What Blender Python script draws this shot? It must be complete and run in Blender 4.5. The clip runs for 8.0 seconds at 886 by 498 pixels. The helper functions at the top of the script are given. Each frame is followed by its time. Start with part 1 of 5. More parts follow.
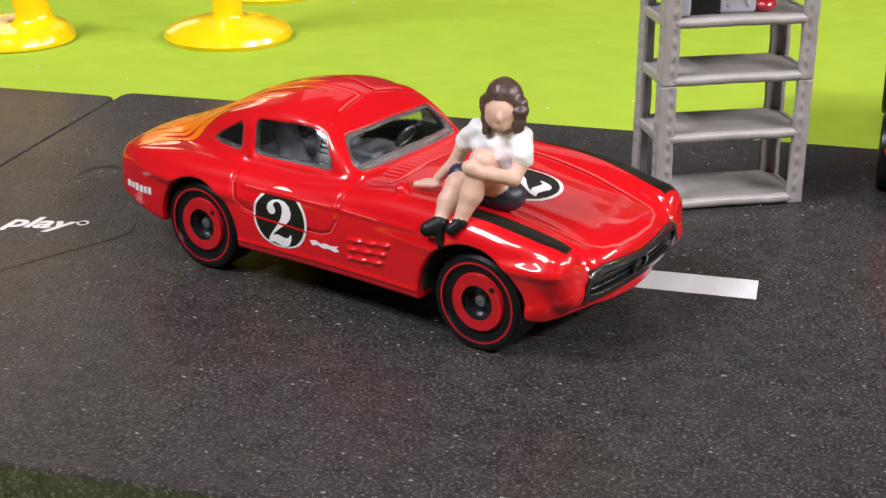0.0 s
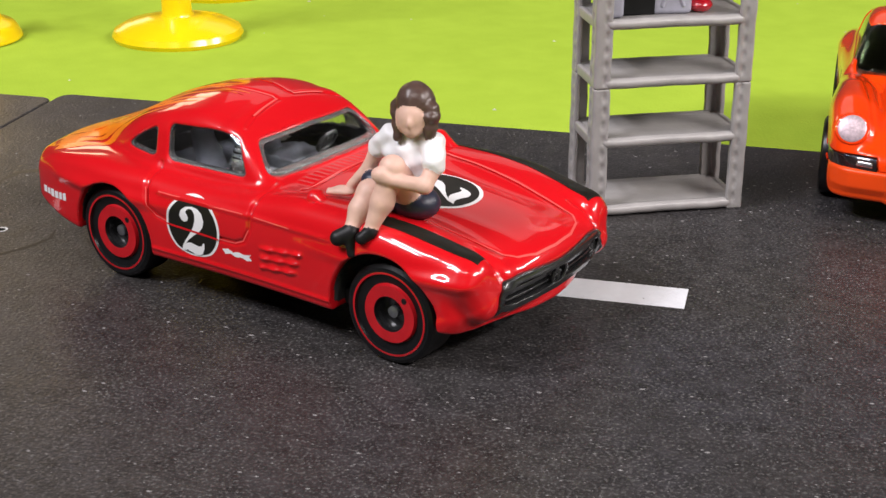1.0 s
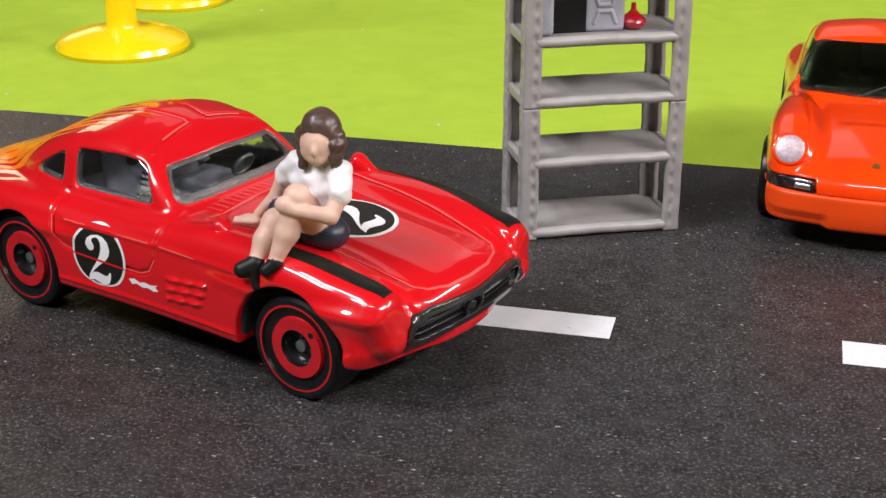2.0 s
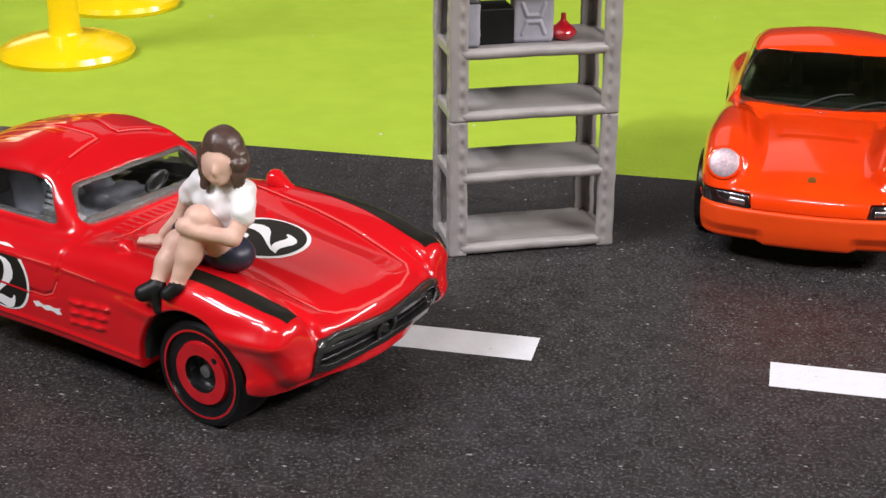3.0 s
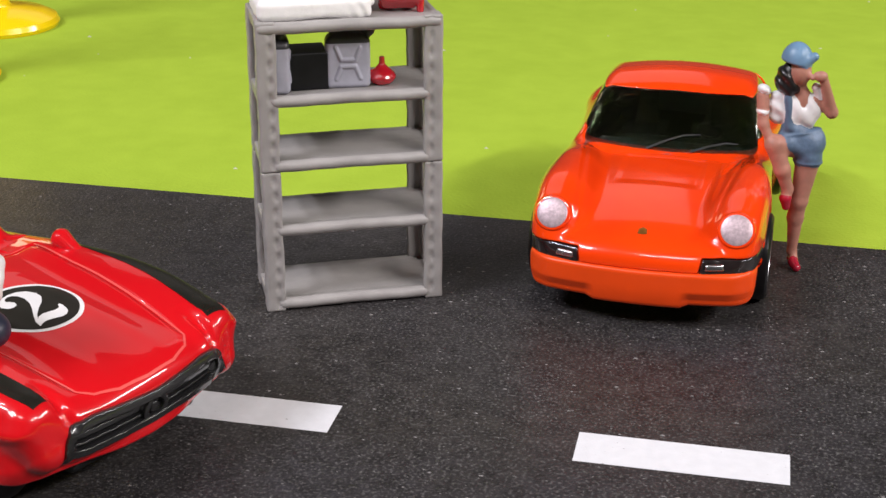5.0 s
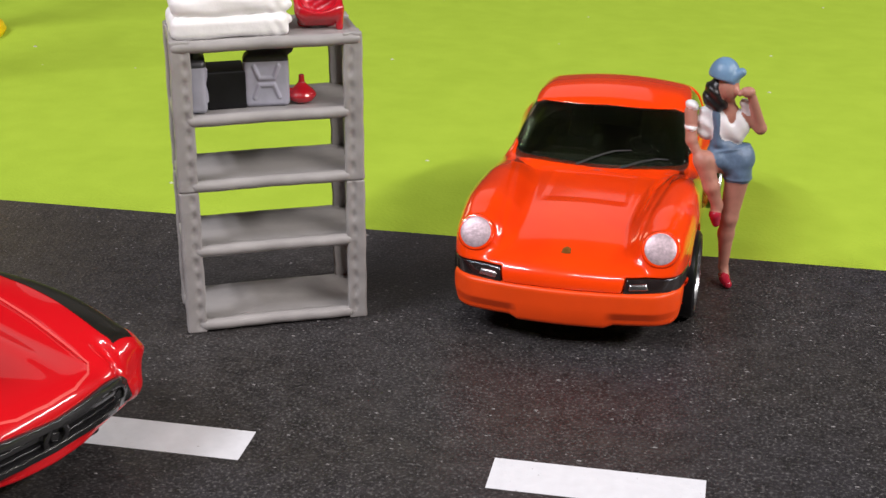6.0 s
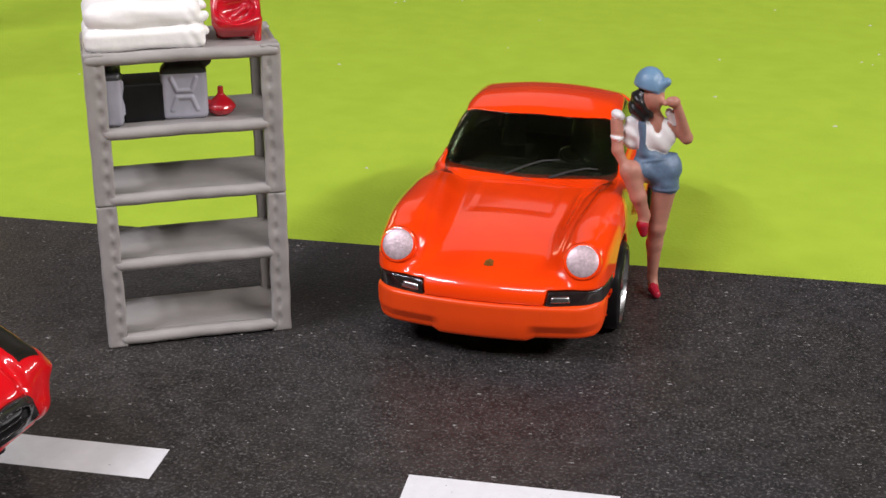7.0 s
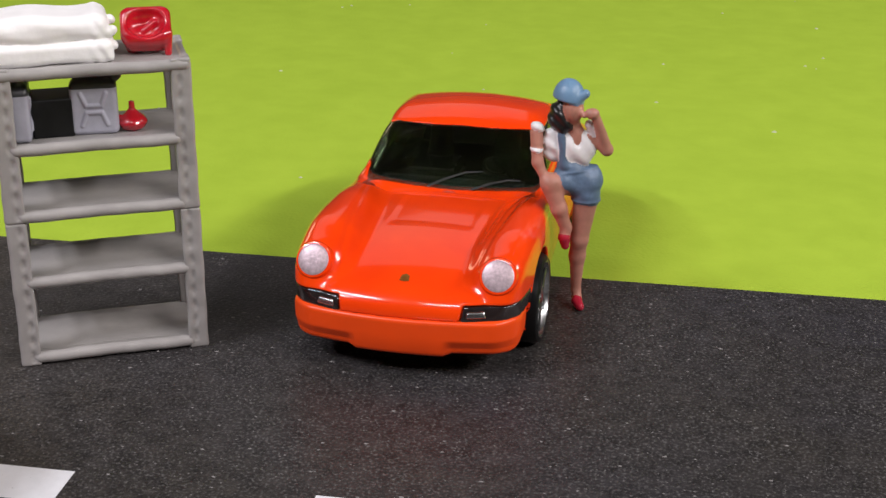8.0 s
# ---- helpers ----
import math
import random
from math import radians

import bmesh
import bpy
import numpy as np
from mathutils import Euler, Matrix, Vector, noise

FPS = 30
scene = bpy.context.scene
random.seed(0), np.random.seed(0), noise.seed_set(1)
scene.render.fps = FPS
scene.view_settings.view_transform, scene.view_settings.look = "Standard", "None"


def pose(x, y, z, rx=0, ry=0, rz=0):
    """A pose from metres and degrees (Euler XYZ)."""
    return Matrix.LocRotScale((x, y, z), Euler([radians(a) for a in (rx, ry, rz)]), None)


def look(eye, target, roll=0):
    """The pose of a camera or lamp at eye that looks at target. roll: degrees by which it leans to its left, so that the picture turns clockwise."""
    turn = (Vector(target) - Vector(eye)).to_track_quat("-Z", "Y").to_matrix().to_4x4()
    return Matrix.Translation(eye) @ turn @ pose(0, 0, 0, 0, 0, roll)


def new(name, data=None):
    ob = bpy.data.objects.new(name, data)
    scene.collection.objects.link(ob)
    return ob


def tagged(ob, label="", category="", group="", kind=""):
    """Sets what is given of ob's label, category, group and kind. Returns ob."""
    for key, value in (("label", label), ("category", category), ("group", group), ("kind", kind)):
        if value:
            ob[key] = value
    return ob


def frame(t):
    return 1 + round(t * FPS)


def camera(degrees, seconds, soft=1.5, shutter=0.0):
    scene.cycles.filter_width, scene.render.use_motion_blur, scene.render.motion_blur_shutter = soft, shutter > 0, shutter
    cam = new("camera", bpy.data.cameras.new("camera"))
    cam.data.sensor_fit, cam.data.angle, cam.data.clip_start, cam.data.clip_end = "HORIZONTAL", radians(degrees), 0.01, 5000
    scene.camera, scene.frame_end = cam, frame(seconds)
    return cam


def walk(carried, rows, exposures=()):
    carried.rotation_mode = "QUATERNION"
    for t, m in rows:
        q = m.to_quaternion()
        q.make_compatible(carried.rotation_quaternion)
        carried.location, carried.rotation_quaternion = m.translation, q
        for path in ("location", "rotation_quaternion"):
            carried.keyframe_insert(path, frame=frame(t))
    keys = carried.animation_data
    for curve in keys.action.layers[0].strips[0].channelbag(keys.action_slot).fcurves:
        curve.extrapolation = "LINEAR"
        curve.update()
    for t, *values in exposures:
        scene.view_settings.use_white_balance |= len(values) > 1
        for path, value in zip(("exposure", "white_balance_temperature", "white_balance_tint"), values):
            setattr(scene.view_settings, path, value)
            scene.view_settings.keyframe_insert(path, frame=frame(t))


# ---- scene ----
# All sizes below are in millimetres; MM turns them into metres.
MM = 0.001
cam = camera(34.0, 8.0)
PATH = [
    (0, (4.71, -144.64, 62.78), (-29.71, -9.83, 6.75), 0.09),
    (0.5, (8.22, -141.63, 61.87), (-26.01, -6.80, 5.75), 0.11),
    (1, (11.25, -138.32, 62.32), (-22.64, -3.52, 5.93), 0.13),
    (1.5, (14.16, -134.48, 62.85), (-19.26, 0.39, 6.34), 0.15),
    (3, (22.79, -124.69, 63.47), (-9.06, 10.52, 6.87), 0.16),
    (3.5, (25.66, -121.84, 63.30), (-5.24, 13.47, 6.40), 0.23),
    (4, (29.55, -118.56, 63.86), (-0.87, 16.76, 6.73), 0.26),
    (4.5, (33.22, -114.72, 65.26), (3.45, 20.65, 7.90), 0.27),
    (5, (37.11, -111.28, 66.89), (7.96, 24.18, 9.45), 0.25),
    (6.5, (45.56, -105.73, 68.61), (18.96, 30.14, 10.90), 0.22),
    (7, (48.64, -104.22, 69.25), (23.02, 31.77, 11.38), 0.24),
    (7.5, (51.81, -102.72, 69.72), (27.31, 33.39, 11.64), 0.27),
    (8, (54.66, -101.09, 70.47), (31.24, 35.17, 12.30), 0.22),
]
walk(cam, [(t, look(Vector(eye) * MM, Vector(target) * MM, roll)) for t, eye, target, roll in PATH], exposures=[(0.0, 0.26), (3.5, 0.10), (7.0, -0.09), (8.0, -0.17)])

# ---- light ----
world = bpy.data.worlds.new("room_air")
scene.world = world
world.use_nodes = True
world.node_tree.nodes["Background"].inputs["Color"].default_value = (0.80, 0.86, 1.0, 1)
world.node_tree.nodes["Background"].inputs["Strength"].default_value = 0.05


def room_lamp(name, eye, target, length, width, watts, colour):
    data = bpy.data.lights.new(name, "AREA")
    data.shape, data.size, data.size_y = "RECTANGLE", length, width
    data.energy, data.color = watts, colour
    ob = new(name, data)
    ob.matrix_world = look(eye, target)
    return ob


COOL, NEUTRAL, WARM = (0.96, 0.93, 1.0), (1.0, 0.93, 0.92), (1.0, 0.76, 0.50)
# The last two entries are unseen fills, added to lift nose and front faces.
for eye, length, width, watts, tone in (((-0.42, -0.38, 0.76), 0.36, 0.035, 3.7, COOL), ((-0.55, -0.40, 0.66), 0.36, 0.035, 3.5, COOL),
                                        ((0.66, 0.18, 0.42), 0.40, 0.04, 2.3, NEUTRAL), ((0.60, -0.26, 0.52), 0.40, 0.04, 4.4, NEUTRAL),
                                        ((0.02, -0.45, 0.58), 0.20, 0.03, 0.9, NEUTRAL)):
    room_lamp("tube_and_fill", eye, (0, 0.02, 0), length, width, watts, tone)
# Weak, wide fill added from behind; no real lamp is known there.
room_lamp("back_fill", (-0.36, 1.45, 0.98), (0, 0.02, 0), 0.90, 0.60, 0.7, NEUTRAL)
room_lamp("side_lamp", (-0.95, 1.25, 0.42), (-0.1, 0.05, 0), 0.30, 0.20, 0.6, WARM)
scene.view_settings.exposure = 0.0


# ---- materials ----
def material(name, colour, rough=0.5, metal=0.0, coat=0.0, coat_rough=0.02, vary=0.0, grain=2.0, bump=0.0, bump_size=0.5, spec=0.5, second=None, rough_vary=0.0):
    """A surface with mottling of `grain` mm, relief of `bump` mm at `bump_size` mm."""
    m = bpy.data.materials.new(name)
    m.use_nodes = True
    nt = m.node_tree
    bsdf = nt.nodes["Principled BSDF"]
    bsdf.inputs["Base Color"].default_value = (*colour, 1)
    bsdf.inputs["Roughness"].default_value = rough
    bsdf.inputs["Metallic"].default_value = metal
    bsdf.inputs["Coat Weight"].default_value = coat
    bsdf.inputs["Coat Roughness"].default_value = coat_rough
    bsdf.inputs["Specular IOR Level"].default_value = spec
    coord = nt.nodes.new("ShaderNodeTexCoord")
    if vary > 0:
        big = nt.nodes.new("ShaderNodeTexNoise")
        big.inputs["Scale"].default_value = 1.0 / (grain * MM)
        big.inputs["Detail"].default_value = 6
        nt.links.new(coord.outputs["Object"], big.inputs["Vector"])
        ramp = nt.nodes.new("ShaderNodeValToRGB")
        other = second or tuple(c * (1 - vary) for c in colour)
        ramp.color_ramp.elements[0].position, ramp.color_ramp.elements[1].position = 0.3, 0.7
        ramp.color_ramp.elements[0].color = (*other, 1)
        ramp.color_ramp.elements[1].color = (*(min(1, c * (1 + vary * 0.5)) for c in colour), 1)
        nt.links.new(big.outputs["Fac"], ramp.inputs["Fac"])
        nt.links.new(ramp.outputs["Color"], bsdf.inputs["Base Color"])
        if rough_vary > 0:
            mapr = nt.nodes.new("ShaderNodeMapRange")
            mapr.inputs["To Min"].default_value = max(0.02, rough - rough_vary)
            mapr.inputs["To Max"].default_value = min(1, rough + rough_vary)
            nt.links.new(big.outputs["Fac"], mapr.inputs["Value"])
            nt.links.new(mapr.outputs["Result"], bsdf.inputs["Roughness"])
    if bump > 0:
        fine = nt.nodes.new("ShaderNodeTexNoise")
        fine.inputs["Scale"].default_value = 1.0 / (bump_size * MM)
        fine.inputs["Detail"].default_value = 4
        nt.links.new(coord.outputs["Object"], fine.inputs["Vector"])
        b = nt.nodes.new("ShaderNodeBump")
        b.inputs["Strength"].default_value = 1.0
        b.inputs["Distance"].default_value = bump * MM
        nt.links.new(fine.outputs["Fac"], b.inputs["Height"])
        nt.links.new(b.outputs["Normal"], bsdf.inputs["Normal"])
        nt.links.new(b.outputs["Normal"], bsdf.inputs["Coat Normal"])
    return m


def glass_material(name, colour, rough=0.03, ior=1.45, wave=3.0, depth=0.06, clear=1.0):
    """Clear moulded plastic with a slightly wavy face."""
    m = bpy.data.materials.new(name)
    m.use_nodes = True
    bsdf = m.node_tree.nodes["Principled BSDF"]
    bsdf.inputs["Base Color"].default_value = (*colour, 1)
    bsdf.inputs["Roughness"].default_value = rough
    bsdf.inputs["Transmission Weight"].default_value = clear
    bsdf.inputs["Coat Weight"].default_value = 0.8
    bsdf.inputs["IOR"].default_value = ior
    coord = m.node_tree.nodes.new("ShaderNodeTexCoord")
    waves = m.node_tree.nodes.new("ShaderNodeTexNoise")
    waves.inputs["Scale"].default_value = 1.0 / (wave * MM)
    m.node_tree.links.new(coord.outputs["Object"], waves.inputs["Vector"])
    relief = m.node_tree.nodes.new("ShaderNodeBump")
    relief.inputs["Distance"].default_value = depth * MM
    m.node_tree.links.new(waves.outputs["Fac"], relief.inputs["Height"])
    m.node_tree.links.new(relief.outputs["Normal"], bsdf.inputs["Normal"])
    return m


RED = material("red_enamel", (0.62, 0.006, 0.011), 0.3, coat=1.0, vary=0.08, grain=14, bump=0.004, bump_size=1.8, spec=0.12)
RED_BASE = material("red_plastic", (0.60, 0.006, 0.012), 0.35, coat=0.3, vary=0.12, grain=8, bump=0.006, bump_size=1.5)
ORANGE = material("orange_enamel", (0.92, 0.060, 0.003), 0.25, coat=1.0, coat_rough=0.07, vary=0.10, grain=9, second=(0.86, 0.044, 0.003), bump=0.005, bump_size=1.6, spec=0.12)
ORANGE_PLASTIC = material("orange_plastic", (0.90, 0.072, 0.004), 0.38, vary=0.10, grain=7, bump=0.008, bump_size=1.2)
FLAME = material("orange_print", (0.92, 0.22, 0.008), 0.35, coat=0.25, vary=0.2, grain=4)
BLACK_PRINT = material("black_print", (0.012, 0.011, 0.008), 0.4, coat=0.08, spec=0.3, vary=0.3, grain=3)
WHITE_PRINT = material("white_print", (0.80, 0.80, 0.80), 0.35, vary=0.05, grain=3)
# Pale red for the highlights painted along the coupe's seams.
SEAM_GLINT = material("painted_seam_glint", (0.80, 0.10, 0.09), 0.3, coat=1.0)
TYRE = material("black_tyre_plastic", (0.009, 0.009, 0.010), 0.3, spec=0.3, vary=0.4, grain=2, bump=0.01, bump_size=0.4)
RIM_RED = material("red_wheel_print", (0.52, 0.010, 0.016), 0.22, vary=0.15, grain=2)
HUB_GREY = material("axle_metal", (0.35, 0.36, 0.38), 0.35, metal=0.9, vary=0.2, grain=1)
GRILLE = material("black_grille_plastic", (0.02, 0.02, 0.021), 0.25, coat=0.9, coat_rough=0.1, vary=0.3, grain=1.5, bump=0.01, bump_size=0.6)
GLOSS_BLACK = material("glossy_black_plastic", (0.02, 0.014, 0.014), 0.15, coat=1.0, vary=0.4, grain=1.5, bump=0.03, bump_size=1.1)
CHROME = material("bright_chrome", (0.62, 0.63, 0.65), 0.26, metal=1.0)
CABIN = material("dark_cabin_plastic", (0.06, 0.06, 0.062), 0.2, vary=0.3, grain=2)
CABIN_GREY = material("grey_cabin_plastic", (0.22, 0.23, 0.27), 0.15, vary=0.35, grain=1.6, bump=0.05, bump_size=1.2)
CLEAR = glass_material("clear_window_plastic", (0.86, 0.88, 0.88))
TINTED = glass_material("green_tinted_window", (0.52, 0.58, 0.46), ior=1.3)
PALE_RIM = glass_material("pale_clear_edge", (0.80, 0.79, 0.77), 0.06, 1.5, 1.6, 0.10, 0.9)
LAMP_LENS = material("pearl_headlight_paint", (0.56, 0.44, 0.48), 0.4, metal=0.35, vary=0.3, grain=0.35, bump=0.03, bump_size=0.3)
GREY_RESIN = material("grey_painted_resin", (0.36, 0.345, 0.335), 0.34, vary=0.16, grain=4, bump=0.05, bump_size=0.9, rough_vary=0.1)
GREY_CAN = material("blue_grey_can_paint", (0.42, 0.42, 0.50), 0.4, vary=0.15, grain=2, bump=0.03, bump_size=0.6)
DARK_CAN = material("charcoal_can_paint", (0.045, 0.045, 0.05), 0.4, vary=0.3, grain=2, bump=0.03, bump_size=0.6)
BLACK_RESIN = material("black_resin", (0.010, 0.010, 0.011), 0.45, spec=0.25, vary=0.3, grain=2, bump=0.02, bump_size=0.5)
RED_RESIN = material("glossy_red_resin", (0.52, 0.008, 0.02), 0.2, coat=0.7, vary=0.15, grain=2, bump=0.03, bump_size=0.8)
WHITE_RESIN = material("white_painted_resin", (0.93, 0.92, 0.92), 0.5, vary=0.07, grain=2.5, bump=0.06, bump_size=0.9)
YELLOW = material("yellow_plastic", (0.95, 0.66, 0.006), 0.16, vary=0.06, grain=10, spec=0.6)
SKIN = material("pale_figure_paint", (0.70, 0.45, 0.36), 0.5, vary=0.14, grain=1.5, bump=0.02, bump_size=0.5)
TAN = material("tan_figure_paint", (0.46, 0.21, 0.155), 0.5, vary=0.16, grain=1.5, bump=0.02, bump_size=0.5)
HAIR_BROWN = material("brown_hair_paint", (0.085, 0.05, 0.04), 0.32, vary=0.3, grain=1, bump=0.06, bump_size=0.5)
HAIR_BLACK = material("black_hair_paint", (0.012, 0.011, 0.012), 0.3, vary=0.3, grain=1, bump=0.06, bump_size=0.5)
SHIRT = material("white_shirt_paint", (0.80, 0.79, 0.80), 0.45, vary=0.08, grain=1.5, bump=0.03, bump_size=0.7)
NAVY = material("navy_shorts_paint", (0.022, 0.026, 0.05), 0.4, vary=0.25, grain=1.5, bump=0.02, bump_size=0.5)
DENIM = material("denim_blue_paint", (0.105, 0.165, 0.255), 0.5, vary=0.25, grain=1.0, bump=0.04, bump_size=0.4)
CAP_BLUE = material("cap_blue_paint", (0.15, 0.27, 0.42), 0.4, vary=0.12, grain=1.5, bump=0.02, bump_size=0.5)
SHOE_RED = material("red_shoe_paint", (0.42, 0.015, 0.04), 0.25, coat=0.5)
CREST = material("gold_brown_print", (0.20, 0.075, 0.012), 0.35, vary=0.7, grain=0.5)
DASH_WHITE = material("white_road_print", (0.74, 0.755, 0.785), 0.5, vary=0.05, grain=1.2, bump=0.01, bump_size=0.2)


def mat_surface():
    """Black printed board: broken pale grain, brown and violet clouds, dull sheen."""
    m = material("black_printed_board", (0.045, 0.042, 0.044), 0.36, bump=0.085, bump_size=0.42, spec=0.27)
    nt = m.node_tree
    bsdf = nt.nodes["Principled BSDF"]
    coord = nt.nodes.new("ShaderNodeTexCoord")

    def noise_of(size, detail, rough, low, high, to_low, to_high):
        tex = nt.nodes.new("ShaderNodeTexNoise")
        tex.inputs["Scale"].default_value = 1.0 / (size * MM)
        tex.inputs["Detail"].default_value = detail
        tex.inputs["Roughness"].default_value = rough
        nt.links.new(coord.outputs["Object"], tex.inputs["Vector"])
        span = nt.nodes.new("ShaderNodeMapRange")
        span.inputs["From Min"].default_value, span.inputs["From Max"].default_value = low, high
        span.inputs["To Min"].default_value, span.inputs["To Max"].default_value = to_low, to_high
        nt.links.new(tex.outputs["Fac"], span.inputs["Value"])
        return span.outputs["Result"]

    def blend(fac, a, b):
        mix = nt.nodes.new("ShaderNodeMix")
        mix.data_type = "RGBA"
        nt.links.new(fac, mix.inputs[0])
        for socket, value in ((mix.inputs[6], a), (mix.inputs[7], b)):
            if isinstance(value, tuple):
                socket.default_value = (*value, 1)
            else:
                nt.links.new(value, socket)
        return mix.outputs[2]

    cloud = blend(noise_of(34, 7, 0.6, 0.35, 0.65, 0, 1), (0.046, 0.041, 0.036), (0.040, 0.038, 0.044))
    grain = blend(noise_of(2.4, 9, 0.82, 0.36, 0.62, 0, 1), (0.014, 0.013, 0.013), cloud)
    clusters = nt.nodes.new("ShaderNodeMath")
    clusters.operation = "MULTIPLY"
    nt.links.new(noise_of(0.36, 4, 0.7, 0.52, 0.72, 0, 1), clusters.inputs[0])
    nt.links.new(noise_of(9, 6, 0.65, 0.38, 0.66, 0.55, 1.0), clusters.inputs[1])
    nt.links.new(blend(clusters.outputs[0], grain, (0.19, 0.185, 0.18)), bsdf.inputs["Base Color"])
    nt.links.new(noise_of(45, 8, 0.6, 0.35, 0.7, 0.29, 0.43), bsdf.inputs["Roughness"])
    return m


BOARD = mat_surface()
FELT = material("green_felt", (0.38, 0.54, 0.047), 0.9, vary=0.05, grain=6.0, second=(0.35, 0.505, 0.041), bump=0.09, bump_size=0.6, spec=0.15)
DUST = material("pale_dust", (0.22, 0.21, 0.205), 0.7)
LINT = material("pale_lint", (0.50, 0.54, 0.36), 0.9)
WALL_PAINT = material("grey_wall_paint", (0.34, 0.33, 0.32), 0.8, vary=0.06, grain=400)
FLOOR_WOOD = material("brown_floor_boards", (0.12, 0.085, 0.06), 0.5, vary=0.3, grain=120)


# ---- building helpers ----
def smooth_curve(points):
    """A smooth line through (x, y) points, as a function of x."""
    px, py = (np.array(v, float) for v in zip(*sorted(points)))
    d = np.diff(py) / np.diff(px)
    s = np.r_[d[0], np.where(d[1:] * d[:-1] > 0, 2 * d[1:] * d[:-1] / (d[1:] + d[:-1] + 1e-12), 0), d[-1]]
    xs = np.linspace(px[0], px[-1], 500)
    i = np.clip(np.searchsorted(px, xs) - 1, 0, len(d) - 1)
    h = px[i + 1] - px[i]
    u = (xs - px[i]) / h
    ys = py[i] * (1 + 2 * u) * (1 - u) ** 2 + py[i + 1] * u * u * (3 - 2 * u) + h * u * (1 - u) * (s[i] * (1 - u) - s[i + 1] * u)
    return lambda x: np.interp(x, xs, ys)


def smin(a, b, k):
    h = np.clip(0.5 + 0.5 * (b - a) / k, 0, 1)
    return b * (1 - h) + a * h - k * h * (1 - h)


def smax(a, b, k):
    return -smin(-a, -b, k)


def ball(x, y, z, c, r):
    return np.sqrt((x - c[0]) ** 2 + (y - c[1]) ** 2 + (z - c[2]) ** 2) - r


def egg(x, y, z, c, r):
    q = np.sqrt(((x - c[0]) / r[0]) ** 2 + ((y - c[1]) / r[1]) ** 2 + ((z - c[2]) / r[2]) ** 2)
    return (q - 1) * min(r)


def limb(x, y, z, a, b, ra, rb):
    """A tapered rod with round ends."""
    a, b = np.array(a, float), np.array(b, float)
    d = b - a
    u = np.clip(((x - a[0]) * d[0] + (y - a[1]) * d[1] + (z - a[2]) * d[2]) / (d @ d), 0, 1)
    return np.sqrt((x - a[0] - u * d[0]) ** 2 + (y - a[1] - u * d[1]) ** 2 + (z - a[2] - u * d[2]) ** 2) - (ra + (rb - ra) * u)


def block(x, y, z, c, half, r):
    qx, qy, qz = np.abs(x - c[0]) - half[0] + r, np.abs(y - c[1]) - half[1] + r, np.abs(z - c[2]) - half[2] + r
    out = np.sqrt(np.maximum(qx, 0) ** 2 + np.maximum(qy, 0) ** 2 + np.maximum(qz, 0) ** 2)
    return out + np.minimum(np.maximum(np.maximum(qx, qy), qz), 0) - r


def convex(u, v, corners):
    """Distance-like field of a convex polygon (anticlockwise corners)."""
    f = np.full(np.shape(u), -1e9)
    for (ax, ay), (bx, by) in zip(corners, corners[1:] + corners[:1]):
        n = math.hypot(bx - ax, by - ay)
        f = np.maximum(f, ((u - ax) * (by - ay) - (v - ay) * (bx - ax)) / n)
    return f


def rounded(u, v, corners, k):
    """The same with rounded corners."""
    f = None
    for (ax, ay), (bx, by) in zip(corners, corners[1:] + corners[:1]):
        d = ((u - ax) * (by - ay) - (v - ay) * (bx - ax)) / math.hypot(bx - ax, by - ay)
        f = d if f is None else smax(f, d, k)
    return f


def span(u, lo, hi, soft):
    """One between lo and hi, falling to nothing over soft."""
    return np.clip((u - lo) / soft + 0.5, 0, 1) * np.clip((hi - u) / soft + 0.5, 0, 1)


def line_gap(u, v, points):
    """Distance to an open polyline in the plane."""
    f = np.full(np.shape(u), 1e9)
    for (ax, ay), (bx, by) in zip(points, points[1:]):
        dx, dy = bx - ax, by - ay
        s = np.clip(((u - ax) * dx + (v - ay) * dy) / (dx * dx + dy * dy), 0, 1)
        f = np.minimum(f, np.hypot(u - ax - s * dx, v - ay - s * dy))
    return f


def gradient(fn, p, e):
    g = np.stack([fn(p[:, 0] + e, p[:, 1], p[:, 2]) - fn(p[:, 0] - e, p[:, 1], p[:, 2]),
                  fn(p[:, 0], p[:, 1] + e, p[:, 2]) - fn(p[:, 0], p[:, 1] - e, p[:, 2]),
                  fn(p[:, 0], p[:, 1], p[:, 2] + e) - fn(p[:, 0], p[:, 1], p[:, 2] - e)], 1) / (2 * e)
    return g


